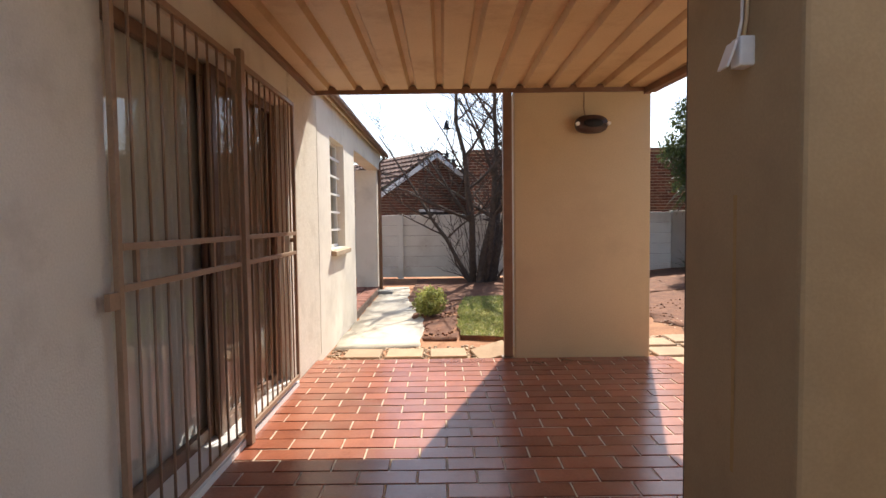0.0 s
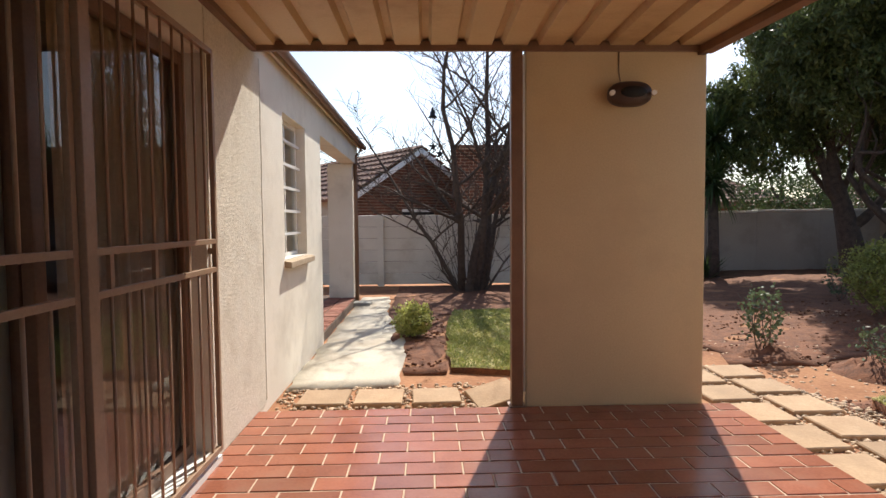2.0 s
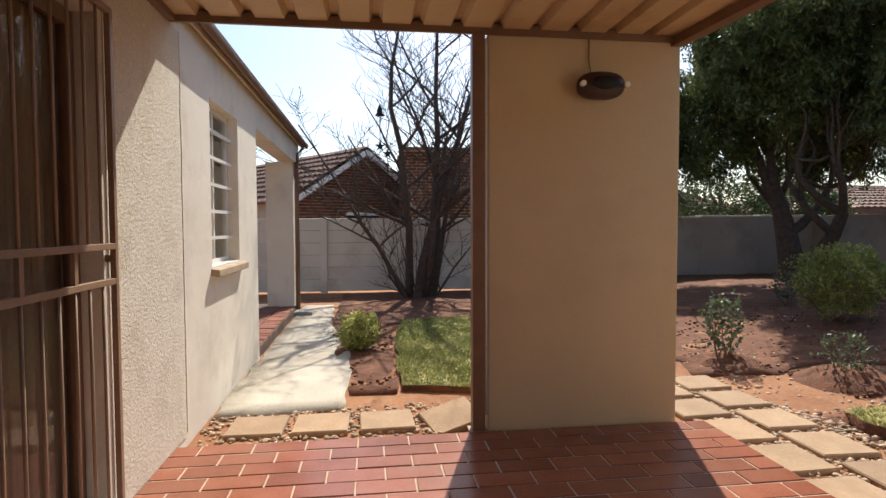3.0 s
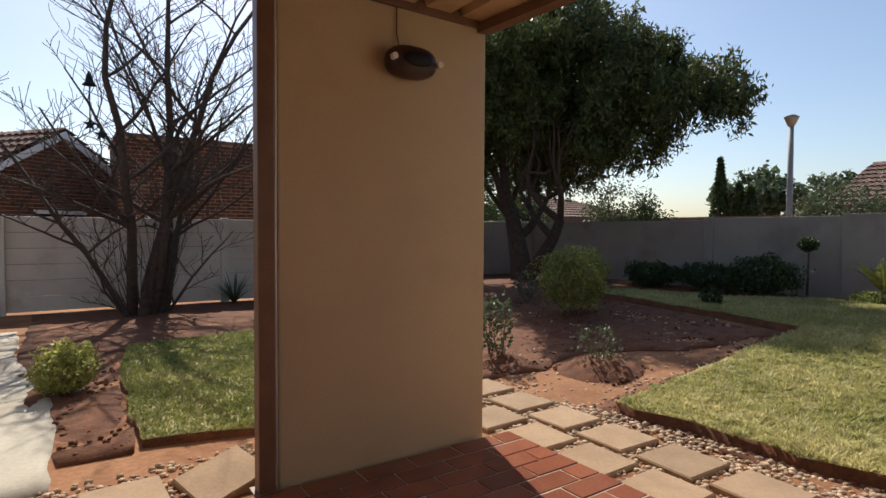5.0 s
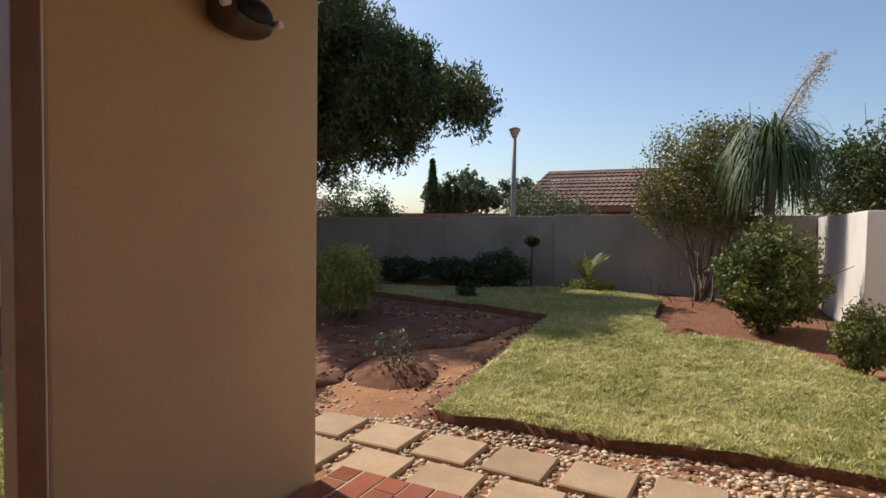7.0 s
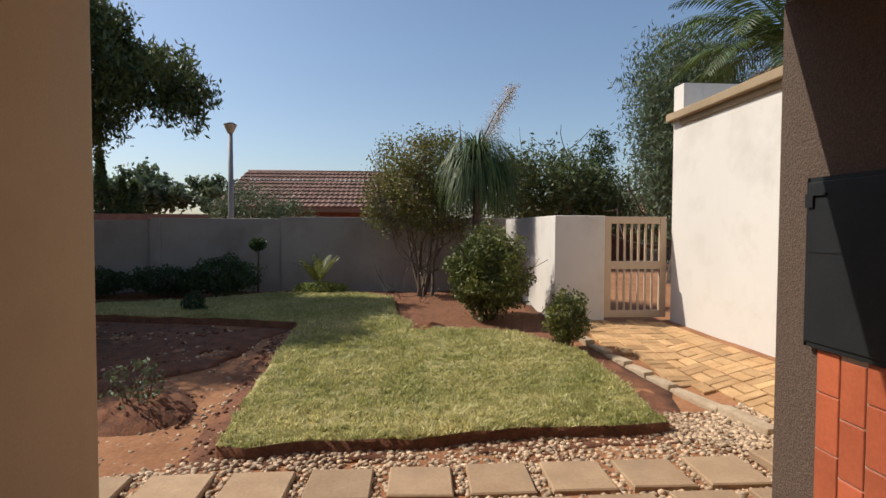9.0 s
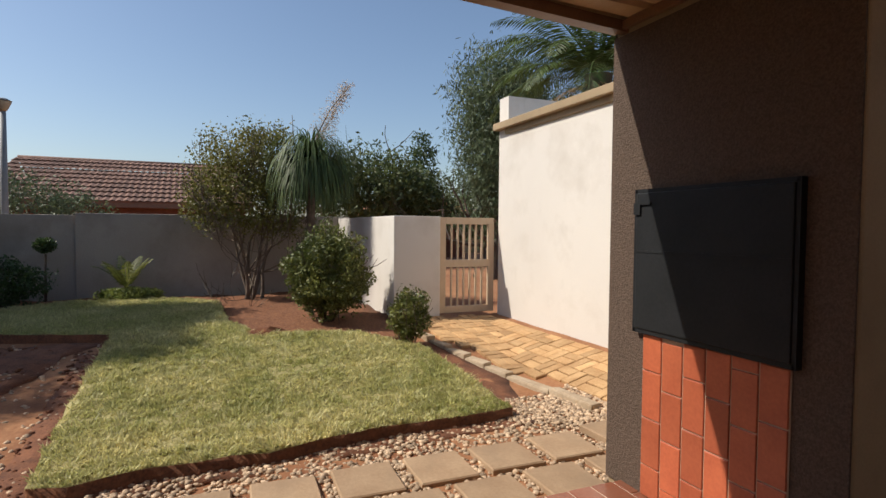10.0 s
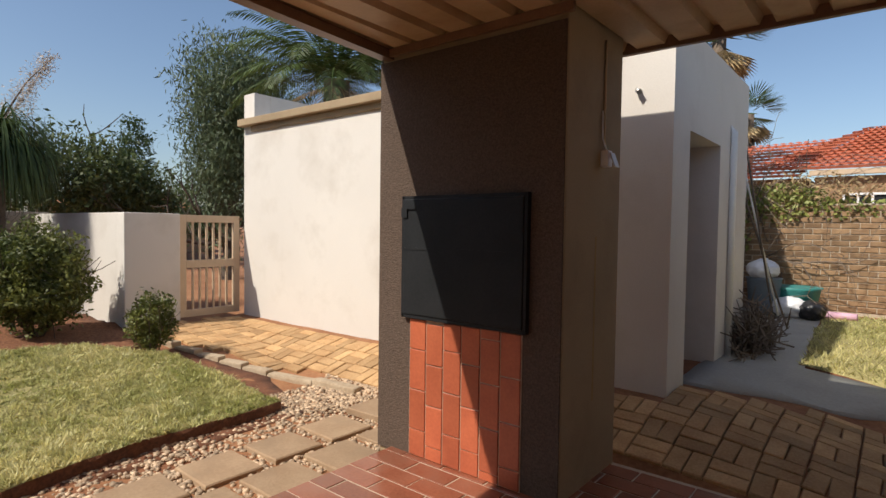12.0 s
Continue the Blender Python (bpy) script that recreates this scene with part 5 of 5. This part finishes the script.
# brick gabled house north of the fence, turned a little
def gable_house():
    t = thing("gabled_house", (-1.0, 19.5, 0), "brown brick house with tiled gable roof and white barge boards", "house")
    apex = Vector((-0.10, 18.9, 3.62))
    g = Vector((0.80, 0.60, 0)).normalized()
    back = Vector((-0.60, 0.80, 0))
    half, eave = 2.5, 2.05
    left, right = apex - g * half, apex + g * half
    left.z = right.z = eave
    bm = bmesh.new()
    base = [Vector((left.x, left.y, -0.3)), Vector((right.x, right.y, -0.3)), right, apex, left]
    f = [bm.verts.new(p) for p in base]
    r = [bm.verts.new(p + back * 9) for p in base]
    bm.faces.new(f)
    bm.faces.new(r[::-1])
    for i in range(5):
        bm.faces.new((f[i], r[i], r[(i + 1) % 5], f[(i + 1) % 5]))
    bmesh.ops.recalc_face_normals(bm, faces=bm.faces)
    part("wall", bm, MORTAR, t)
    brick_face("bricks", (left.x, left.y, -0.3), g, 2 * half, 3.9, BRICK, t, 0.25, 0.09, 0.014, 0.015, lambda s: eave + 0.3 + (3.62 - eave) * (1 - abs(s - half) / half) - 0.02)
    up = Vector((0, 0, 0.06))
    for side in (left, right):
        out_ = (side - apex).normalized() * 0.35
        front = -back * 0.25
        tile_roof("roof_plane", side + out_ + front + up, side + out_ + back * 9 + up, apex + front + up, apex + back * 9 + up, ROOF_TILE, t, 36, 9)
        bm = bmesh.new()
        a, b = apex + front, side + out_ + front
        d = Vector((0, 0, -0.17))
        vs = [a, b, b + d, a + d]
        v1 = [bm.verts.new(p) for p in vs]
        v2 = [bm.verts.new(p + back * 0.04) for p in vs]
        bm.faces.new(v1)
        bm.faces.new(v2[::-1])
        for i in range(4):
            bm.faces.new((v1[i], v1[(i + 1) % 4], v2[(i + 1) % 4], v2[i]))
        part("barge_board", bm, WHITE_PAINT, t, "white barge board")
    c = apex + g * 0.0 + Vector((0, 0, -2.05)) - back * 0.02
    m = Matrix.LocRotScale(c, Euler((0, 0, math.atan2(g.y, g.x))), None)
    box("window", (-0.6, -0.03, -0.35), (0.6, 0.02, 0.1), BLACK, t, m=m)
    box("window_frame", (-0.65, -0.06, 0.05), (0.65, -0.03, 0.14), WHITE_PAINT, t, m=m)
    box("window_frame", (-0.65, -0.06, -0.10), (0.65, -0.03, -0.05), WHITE_PAINT, t, m=m)
    e = right + g * 0.2 - back * 0.2
    tube("downpipe", [e + Vector((0, 0, 0.05)), e + Vector((-0.2, -0.1, -0.3)), e + Vector((-0.25, -0.1, -2.0))], 0.05, WHITE_PAINT, t, "white downpipe")


gable_house()
bw = thing("brick_wing", (4.0, 17.5, 0), "long brown brick wall of a neighbouring house", "house")
box("wall", (1.05, 17.3, -0.3), (8.5, 20.0, 3.42), MORTAR, bw)
brick_face("bricks", (1.05, 17.3, -0.3), (1, 0, 0), 7.4, 3.7, BRICK, bw, 0.25, 0.09, 0.014, 0.015)
brick_face("bricks", (1.05, 20.0, -0.3), (0, -1, 0), 2.7, 3.7, BRICK, bw, 0.25, 0.09, 0.014, 0.015)
box("coping", (1.0, 17.2, 3.42), (8.6, 20.1, 3.5), ROOF_TILE, bw)

hip_house("tiled_house", 22.0, 30.0, 2.6, 11.2, 2.15, 3.95, BRICK, ROOF_TILE, "long low brick house with brown tiled roof", "y", 0.3, 40, 10)
hip_house("tiled_house", 20.0, 26.0, -5.6, -2.2, 1.95, 3.1, BRICK, ORANGE_TILE, "small brick house with orange tiled hip roof", "x", 1.7, 26, 8)
hip_house("tiled_house", 36.0, 42.0, -12.0, -8.0, 2.4, 3.6, TAN_BRICK, ROOF_TILE, "distant house with brown roof", "y", 0.4, 24, 7)
hip_house("tiled_house", 16.0, 22.0, 18.0, 26.0, 1.8, 2.8, WHITE, ROOF_TILE, "low house with faded brown tiled roof behind the tree", "x", 1.0, 26, 8)
hip_house("tiled_house", 8.6, 14.6, 22.0, 29.0, 1.9, 3.0, BRICK, ROOF_TILE, "low brick house with brown tiled roof beyond the fence", "x", 1.2, 26, 8)
gab = thing("gabled_house", (24.0, -6.3, 0), "pale stone gabled house with white barge boards", "house")
bm = bmesh.new()
pr = [(24.0, -5.5, -0.3), (24.0, -8.3, -0.3), (24.0, -8.3, 1.7), (24.0, -6.9, 2.75), (24.0, -5.5, 1.7)]
f = [bm.verts.new(p) for p in pr]
r = [bm.verts.new((x + 6, y, z)) for x, y, z in pr]
bm.faces.new(f)
bm.faces.new(r[::-1])
for i in range(5):
    bm.faces.new((f[i], r[i], r[(i + 1) % 5], f[(i + 1) % 5]))
bmesh.ops.recalc_face_normals(bm, faces=bm.faces)
part("wall", bm, SLAB, gab)
for sg in (-1, 1):
    bm = bmesh.new()
    add_box(bm, (23.8, -0.05, -0.08), (24.05, 1.95, 0.06), 0, Matrix.Translation((0, -6.9, 2.8)) @ Euler((sg * 0.0 - 0.64, 0, 0)).to_matrix().to_4x4() if sg > 0 else Matrix.Translation((0, -6.9, 2.8)) @ Matrix.Diagonal((1, -1, 1, 1)) @ Euler((-0.64, 0, 0)).to_matrix().to_4x4())
    bmesh.ops.recalc_face_normals(bm, faces=bm.faces)
    part("barge_board", bm, WHITE_PAINT, gab, "white barge board")
red_wall = thing("garden_wall_far", (18, 14, 0), "low red brick wall beyond the garden", "wall")
box("wall", (19.0, 9.5, -0.3), (19.25, 19.0, 1.82), ROOF_TILE, red_wall)

pole = thing("street_lamp", (10.6, 7.1, 0.2), "slim grey lamp post with a bowl lantern behind the wall", "lamp")
tube("post", [(10.6, 7.1, 0.1), (10.6, 7.1, 2.0), (10.6, 7.1, 3.13)], [0.055, 0.05, 0.042], POLE_GREY, pole, "", 12)
tube("lantern", [(10.6, 7.1, 3.13), (10.6, 7.1, 3.16), (10.6, 7.1, 3.27), (10.6, 7.1, 3.29)], [0.045, 0.065, 0.115, 0.11], GATE_PAINT, pole, "yellowed lantern bowl", 16)
tube("cap", [(10.6, 7.1, 3.29), (10.6, 7.1, 3.33)], [0.125, 0.06], POLE_GREY, pole, "grey lamp cap", 16)

tree("street_tree", (16.5, -0.6), [((0, 0, 1), 1.6, 0.12, 3)], [((16.5, -0.4, 2.6), (1.2, 1.5, 1.3)), ((16.8, -1.6, 2.4), (1.0, 1.2, 1.2)), ((16.3, 0.7, 2.5), (0.9, 1.0, 1.0)), ((16.6, -2.6, 2.2), (0.8, 0.9, 0.9))], 16000, (0.16, 0.06), LEAF_PEPPER, BARK, "leafy green tree beyond the garden wall", 0.3)
tree("conifer_tree", (19.5, -3.2), [((0, 0, 1), 2.5, 0.12, 2)], [((19.5, -3.2, 2.3), (0.9, 0.9, 1.3)), ((19.5, -3.2, 3.8), (0.6, 0.6, 1.1))], 8000, (0.16, 0.05), LEAF_DARK, BARK, "dark upright conifer beyond the gate")
tree("conifer_tree", (18.0, -5.0), [((0, 0, 1), 2.0, 0.1, 2)], [((18.0, -4.6, 1.9), (0.9, 1.3, 1.0)), ((18.0, -5.6, 1.8), (0.8, 0.7, 1.0))], 6000, (0.16, 0.05), LEAF_DARK, BARK, "dark evergreen beyond the gate")
tree("willow_tree", (11.3, -2.0), [((0, 0, 1), 1.7, 0.16, 3), ((0.3, -0.3, 1), 1.7, 0.12, 3)], [((11.3, -1.9, 4.3), (1.1, 1.0, 1.2)), ((11.3, -1.5, 3.1), (0.8, 0.6, 1.2)), ((11.6, -2.8, 4.0), (1.2, 1.1, 1.3)), ((11.4, -2.2, 2.8), (1.0, 1.0, 0.9))], 38000, (0.13, 0.03), LEAF_GREY, BARK, "tall weeping grey-green tree behind the white building", 1.2)
tree("street_tree", (15.5, 8.2), [((0, 0, 1), 1.0, 0.08, 3)], [((15.5, 8.0, 1.7), (0.9, 1.2, 0.75)), ((15.5, 7.1, 1.5), (0.8, 0.8, 0.55))], 7000, (0.10, 0.04), LEAF_GREY, BARK, "rounded grey-green bush behind the wall")
tree("street_tree", (40.0, 22.0), [((0, 0, 1), 2.0, 0.2, 3)], [((40.0, 22.0, 3.8), (2.0, 3.4, 1.5)), ((40.0, 17.5, 3.5), (2.0, 2.4, 1.3))], 5000, (0.5, 0.25), LEAF_GREY, BARK, "hazy tree on the skyline")
for y, h in ((22.6, 6.2), (21.3, 4.4), (20.6, 4.2)):
    t = thing("cypress_tree", (36, y, 0), "dark pointed cypress on the skyline", "tree")
    tube("trunk", [(36, y, -0.2), (36, y, h - 1)], [0.2, 0.06], BARK, t)
    s = rng.uniform(0, 1, 1500) ** 0.7
    a = rng.uniform(0, math.tau, 1500)
    w = 0.75 * (1 - s) + 0.05
    leaves("crown", np.stack([36 + w * np.cos(a), y + w * np.sin(a), 0.6 + s * (h - 0.6)], -1), 0.4, 0.2, LEAF_DARK, t)

for x, y, r in ((10.5, 17.0, 1.5), (13.4, 17.5, 1.2), (15.6, 14.6, 1.3)):
    tree("street_tree", (x, y), [((0, 0, 1), 1.2, 0.1, 3)], [((x, y, 1.9), (r, r * 0.8, 0.9)), ((x + 0.6, y - 0.4, 1.6), (r * 0.8, r * 0.6, 0.7))], 6000, (0.12, 0.05), LEAF_DARK, BARK, "dark leafy bush beyond the garden fence")
palm = thing("date_palm", (8.0, -2.2, 0.2), "feather leaved date palm behind the white building", "palm")
tube("trunk", [(8.0, -2.2, 0.0), (8.05, -2.2, 2.0), (8.0, -2.2, 4.1)], [0.25, 0.22, 0.24], GREY_BARK, palm, "", 12)
for i in range(46):
    a = i * 2.399
    e = 0.05 + 1.3 * (i / 46)
    feather("frond", (8.0 + 0.1 * math.cos(a), -2.2 + 0.1 * math.sin(a), 4.15), (math.cos(a), math.sin(a), e), 2.1 * rng.uniform(0.85, 1.1), 0.42, LEAF_PALM, palm, 1.5, 44, 0.3, 0.018)
for i in range(5):
    a = i * 1.3
    feather("frond", (8.0, -2.2, 4.0), (math.cos(a), math.sin(a), -0.2), 1.5, 0.3, LEAF_DRY, palm, 1.2, 30, 0.4, 0.018)


def fan_palm(x, y, z, r, label, skirt=0.9):
    t = thing("fan_palm", (x, y, 0.2), label, "palm")
    tube("trunk", [(x, y, 0), (x, y, z)], [0.2, 0.16], GREY_BARK, t, "", 10)
    for mat, n, lo, hi in ((LEAF_PALM, 34, -0.3, 1.4), (LEAF_DRY, 26, -1.5, -0.7)):
        vs, fs = [], []
        for i in range(n):
            a, e = rng.uniform(0, math.tau), rng.uniform(lo, hi)
            d = Vector((math.cos(a) * math.cos(e), math.sin(a) * math.cos(e), math.sin(e)))
            hub = Vector((x, y, z)) + d * r * 0.45
            side = d.cross(Vector((0, 0, 1)) if abs(d.z) < 0.95 else Vector((1, 0, 0))).normalized()
            for k in range(13):
                th = (k - 6) * 0.2
                q = (d * math.cos(th) + side * math.sin(th)).normalized()
                q = (q + Vector((0, 0, -0.25))).normalized()
                w = side.cross(q).cross(q).normalized() * 0.03
                b = len(vs)
                vs += [hub[:], (hub + q * r * 0.4 + w)[:], (hub + q * r * 0.65)[:], (hub + q * r * 0.4 - w)[:]]
                fs.append((b, b + 1, b + 2, b + 3))
        mesh_of("fronds" if mat is LEAF_PALM else "dry_skirt", vs, fs, mat, t)
    return t


fan_palm(3.9, -17.0, 5.5, 1.1, "tall fan palm on the skyline")
fan_palm(3.2, -9.6, 5.9, 1.1, "tall fan palm with a skirt of dry fronds")

# ---- south side: brick boundary wall, neighbour's house, clutter ----
sw = thing("wall_south", (-2, -5.5, 0.2), "weathered tan brick boundary wall", "wall", "", "structure")
box("core", (-7.0, -5.62, -0.2), (2.9, -5.43, 1.84), MORTAR, sw)
far = thing("neighbour_house", (-1.5, -13, 0), "neighbouring brick house with red tiled roof", "house")
box("wall", (-9.0, -14.0, -0.2), (1.4, -11.4, 2.75), TAN_BRICK, far)
box("gutter", (-9.2, -11.35, 2.78), (1.5, -11.2, 2.90), GATE_PAINT, far, "cream gutter")
tile_roof("roof_plane", (1.7, -11.2, 2.92), (-9.2, -11.2, 2.92), (0.4, -14.0, 4.2), (-9.2, -14.0, 4.2), RED_TILE, far, 60, 14)
tile_roof("roof_plane", (2.9, -12.6, 3.1), (1.6, -11.25, 2.95), (0.4, -14.0, 4.2), (0.4, -14.0, 4.2), RED_TILE, far, 14, 12)
tile_roof("roof_plane", (6.5, -11.6, 2.8), (1.7, -11.6, 2.8), (6.5, -13.5, 3.8), (1.0, -13.5, 3.9), RED_TILE, far, 30, 10)
box("wall", (1.6, -13.6, -0.2), (6.3, -11.9, 2.78), TAN_BRICK, far)
hw = box("window", (-0.55, -11.398, 1.5), (0.85, -11.37, 2.35), BLACK, far, "window with white bars")
for i in range(6):
    box("window_bar", (-0.55 + i * 0.27, -11.368, 1.5), (-0.5 + i * 0.27, -11.34, 2.35), WHITE_PAINT, hw)
for z in (1.5, 1.92, 2.3):
    box("window_bar", (-0.55, -11.34, z), (0.85, -11.325, z + 0.05), WHITE_PAINT, hw)

vine = thing("creeper", (1.3, -5.3, 1.2), "tangled half dry creeper over the brick wall", "creeper")
limbs = []
for i in range(34):
    st = (rng.uniform(0.9, 2.3), -5.45 + rng.uniform(-0.3, 0.15), rng.uniform(0.2, 1.7))
    l2, _ = grow(st, (rng.normal() * 0.8 - 0.6, rng.normal() * 0.25, rng.uniform(0.3, 1.2)), rng.uniform(0.7, 1.3), 0.012, 2, 0.5, 2, -0.12)
    limbs += l2
limbs_mesh("vines", limbs, GREY_BARK, vine)["kind"] = "stuff"
leaves("foliage", np.concatenate([blob(1400, (1.3, -5.5, 1.85), (0.75, 0.25, 0.35), 0.2), blob(500, (0.4, -5.5, 1.75), (0.8, 0.2, 0.18), 0.2), blob(500, (2.0, -5.4, 1.4), (0.4, 0.25, 0.9), 0.2)]), 0.08, 0.05, LEAF_LIME, vine)
leaves("dry_foliage", np.concatenate([blob(700, (0.9, -5.5, 2.05), (1.0, 0.3, 0.3), 0.2), blob(400, (1.9, -5.4, 1.8), (0.4, 0.3, 0.7), 0.2)]), 0.09, 0.03, LEAF_DRY, vine)

bin_ = thing("dustbin", (1.32, -4.6, 0.22), "blue-grey plastic dustbin with a full white bag on top", "bin")
tube("body", [(1.32, -4.6, 0.21), (1.32, -4.6, 0.3), (1.32, -4.6, 0.72), (1.32, -4.6, 0.75)], [0.17, 0.19, 0.225, 0.24], BIN, bin_, "", 20)


def sack(name, at, size, mat, label):
    bm = bmesh.new()
    bmesh.ops.create_icosphere(bm, subdivisions=4, radius=1)
    for v in bm.verts:
        k = 1 + 0.16 * noise.noise(v.co * 2.3 + Vector(at)) + 0.07 * noise.noise(v.co * 6 + Vector(at))
        v.co = Vector((at[0] + v.co.x * k * size[0], at[1] + v.co.y * k * size[1], max(at[2] - size[2], at[2] + v.co.z * k * size[2])))
    return tagged(part(name, bm, mat, None, "", True), label, "bag")


sack("rubbish_bag", (1.34, -4.6, 0.86), (0.21, 0.21, 0.16), PLASTIC_WHITE, "full white plastic bag on the dustbin")
sack("rubbish_bag", (0.98, -4.5, 0.36), (0.22, 0.2, 0.15), PLASTIC_WHITE, "white plastic sack on the concrete")
sack("rubbish_bag", (0.72, -4.45, 0.34), (0.17, 0.18, 0.14), BLACK_PLASTIC, "black plastic sack on the concrete")
crate = thing("plastic_crate", (0.98, -4.85, 0.22), "teal plastic tub against the brick wall", "tub")
bm = bmesh.new()
add_tube(bm, [(0.98, -4.9, 0.21), (0.98, -4.9, 0.58), (0.98, -4.9, 0.62)], [0.26, 0.33, 0.36], 20)
part("tub", bm, TEAL, crate)
tu = tagged(tube("plastic_roll", [(0.58, -4.75, 0.27), (0.22, -4.7, 0.27)], 0.05, PINK, None, "", 14), "pink and white plastic roll lying by the wall", "roll")
pl = thing("pole_bundle", (1.25, -2.6, 0.2), "thin poles leaning in the corner of the garage", "poles")
for i in range(3):
    tube("pole", [(0.95 - 0.05 * i, -3.1 - 0.12 * i, 0.21), (1.13 + 0.03 * i, -2.06 - 0.05 * i, 2.3 - 0.2 * (i % 3))], 0.011, WHITE_PAINT if i % 2 else GREY_BARK, pl, "", 6)
pile = thing("brushwood_pile", (1.0, -1.75, 0.2), "pile of dark brushwood beside the garage wall", "branches")
limbs = []
for i in range(420):
    a = rng.uniform(0, math.tau)
    p = Vector((1.02 - abs(rng.normal()) * 0.10, -1.75 + rng.normal() * 0.26, 0.22 + abs(rng.normal()) * 0.15))
    d = Vector((rng.normal() * 0.5, rng.normal(), rng.uniform(0, 0.9))).normalized() * rng.uniform(0.15, 0.35)
    limbs.append(([p - d * 0.4, p + d * 0.3, p + d], [0.009, 0.008, 0.004]))
limbs_mesh("brushwood", limbs, GREY_BARK, pile)["kind"] = "stuff"
vent = tagged(tube("wall_bracket", [(1.36, 0.499, 2.42), (1.36, 0.54, 2.42), (1.34, 0.56, 2.40)], 0.02, SILVER, None, "", 8), "small metal bracket on the white wall", "bracket")


# ---- laid pieces: floor tiles, slabs, pavers, boundary bricks ----
tile_me = piece_mesh("floor_tile", 0.292, 0.135, 0.012, 0.0025, TILE)
half_me = piece_mesh("half_tile", 0.141, 0.135, 0.012, 0.0025, TILE)
row = 0
y = FLOOR_N - 0.075
while y > FLOOR_S:
    x = -1.0 + (0.151 if row % 2 == 0 else 0.0)
    if row % 2 == 0:
        piece("tile", half_me, (-0.9245, y, rng.uniform(-0.0015, 0.0015)), floor_slab)
    while x + 0.14 < FLOOR_E:
        w = 0.302
        if x + w <= FLOOR_E + 0.02:
            piece("tile", tile_me, (x + w / 2, y + rng.normal() * 0.001, rng.uniform(-0.0018, 0.0018)), floor_slab, rng.normal() * 0.004, (rng.normal() * 0.004, rng.normal() * 0.003))
        else:
            piece("tile", half_me, (x + 0.0755, y, rng.uniform(-0.0015, 0.0015)), floor_slab)
        x += w
    y -= 0.146
    row += 1

# brick paving between the building and the lawn
paving = thing("pavement", (4.5, 1.0, 0.1), "yellow-brown clay brick paving in basket weave", "paving", "", "structure")
PAVE = [(-0.99, 1.365), (2.34, 1.365), (3.38, 1.36), (3.87, 1.41), (5.0, 1.67), (5.63, 1.82), (6.63, 1.90), (6.63, 0.51), (1.2, 0.51), (1.1, 0.1), (0.3, -0.28), (-0.9, -0.45)]
paver_me = piece_mesh("paver", 0.215, 0.103, 0.05, 0.006, PAVER)
shown = 0
for i in range(-6, 32):
    for j in range(-3, 9):
        cx, cy = i * 0.222 + 0.1, j * 0.222 + 0.1
        flip = (i + j) % 2
        for k in (-0.055, 0.055):
            x, y = (cx, cy + k) if flip else (cx + k, cy)
            ext = [(x + a, y + b) for a in (-0.09, 0.09) for b in (-0.09, 0.09)]
            if not inside(PAVE, [p[0] for p in ext], [p[1] for p in ext]).all():
                continue
            tilt = Euler(((gz(x, y + 0.05) - gz(x, y - 0.05)) * 10 + rng.normal() * 0.012, -(gz(x + 0.05, y) - gz(x - 0.05, y)) * 10 + rng.normal() * 0.012, 0)).to_matrix()
            spin = Euler((0, 0, (0 if flip else math.pi / 2) + rng.normal() * 0.03)).to_matrix()
            ob = new("brick", paver_me)
            ob.matrix_world = Matrix.LocRotScale((x, y, gz(x, y) + 0.03 + rng.uniform(-0.004, 0.004)), (tilt @ spin).to_quaternion(), None)
            adopt(ob, paving)

# boundary bricks
stock = piece_mesh("stock_brick", 0.215, 0.072, 0.02, 0.004, TAN_BRICK)
for r in range(18):
    for c in range(19):
        x = 2.2 - c * 0.228 - (0.114 if r % 2 else 0)
        ob = new("brick", stock)
        ob.matrix_world = Matrix.LocRotScale((x, -5.416 + rng.uniform(-0.003, 0.003), 0.3 + r * 0.087), Euler((-math.pi / 2, 0, 0)), None)
        adopt(ob, sw)
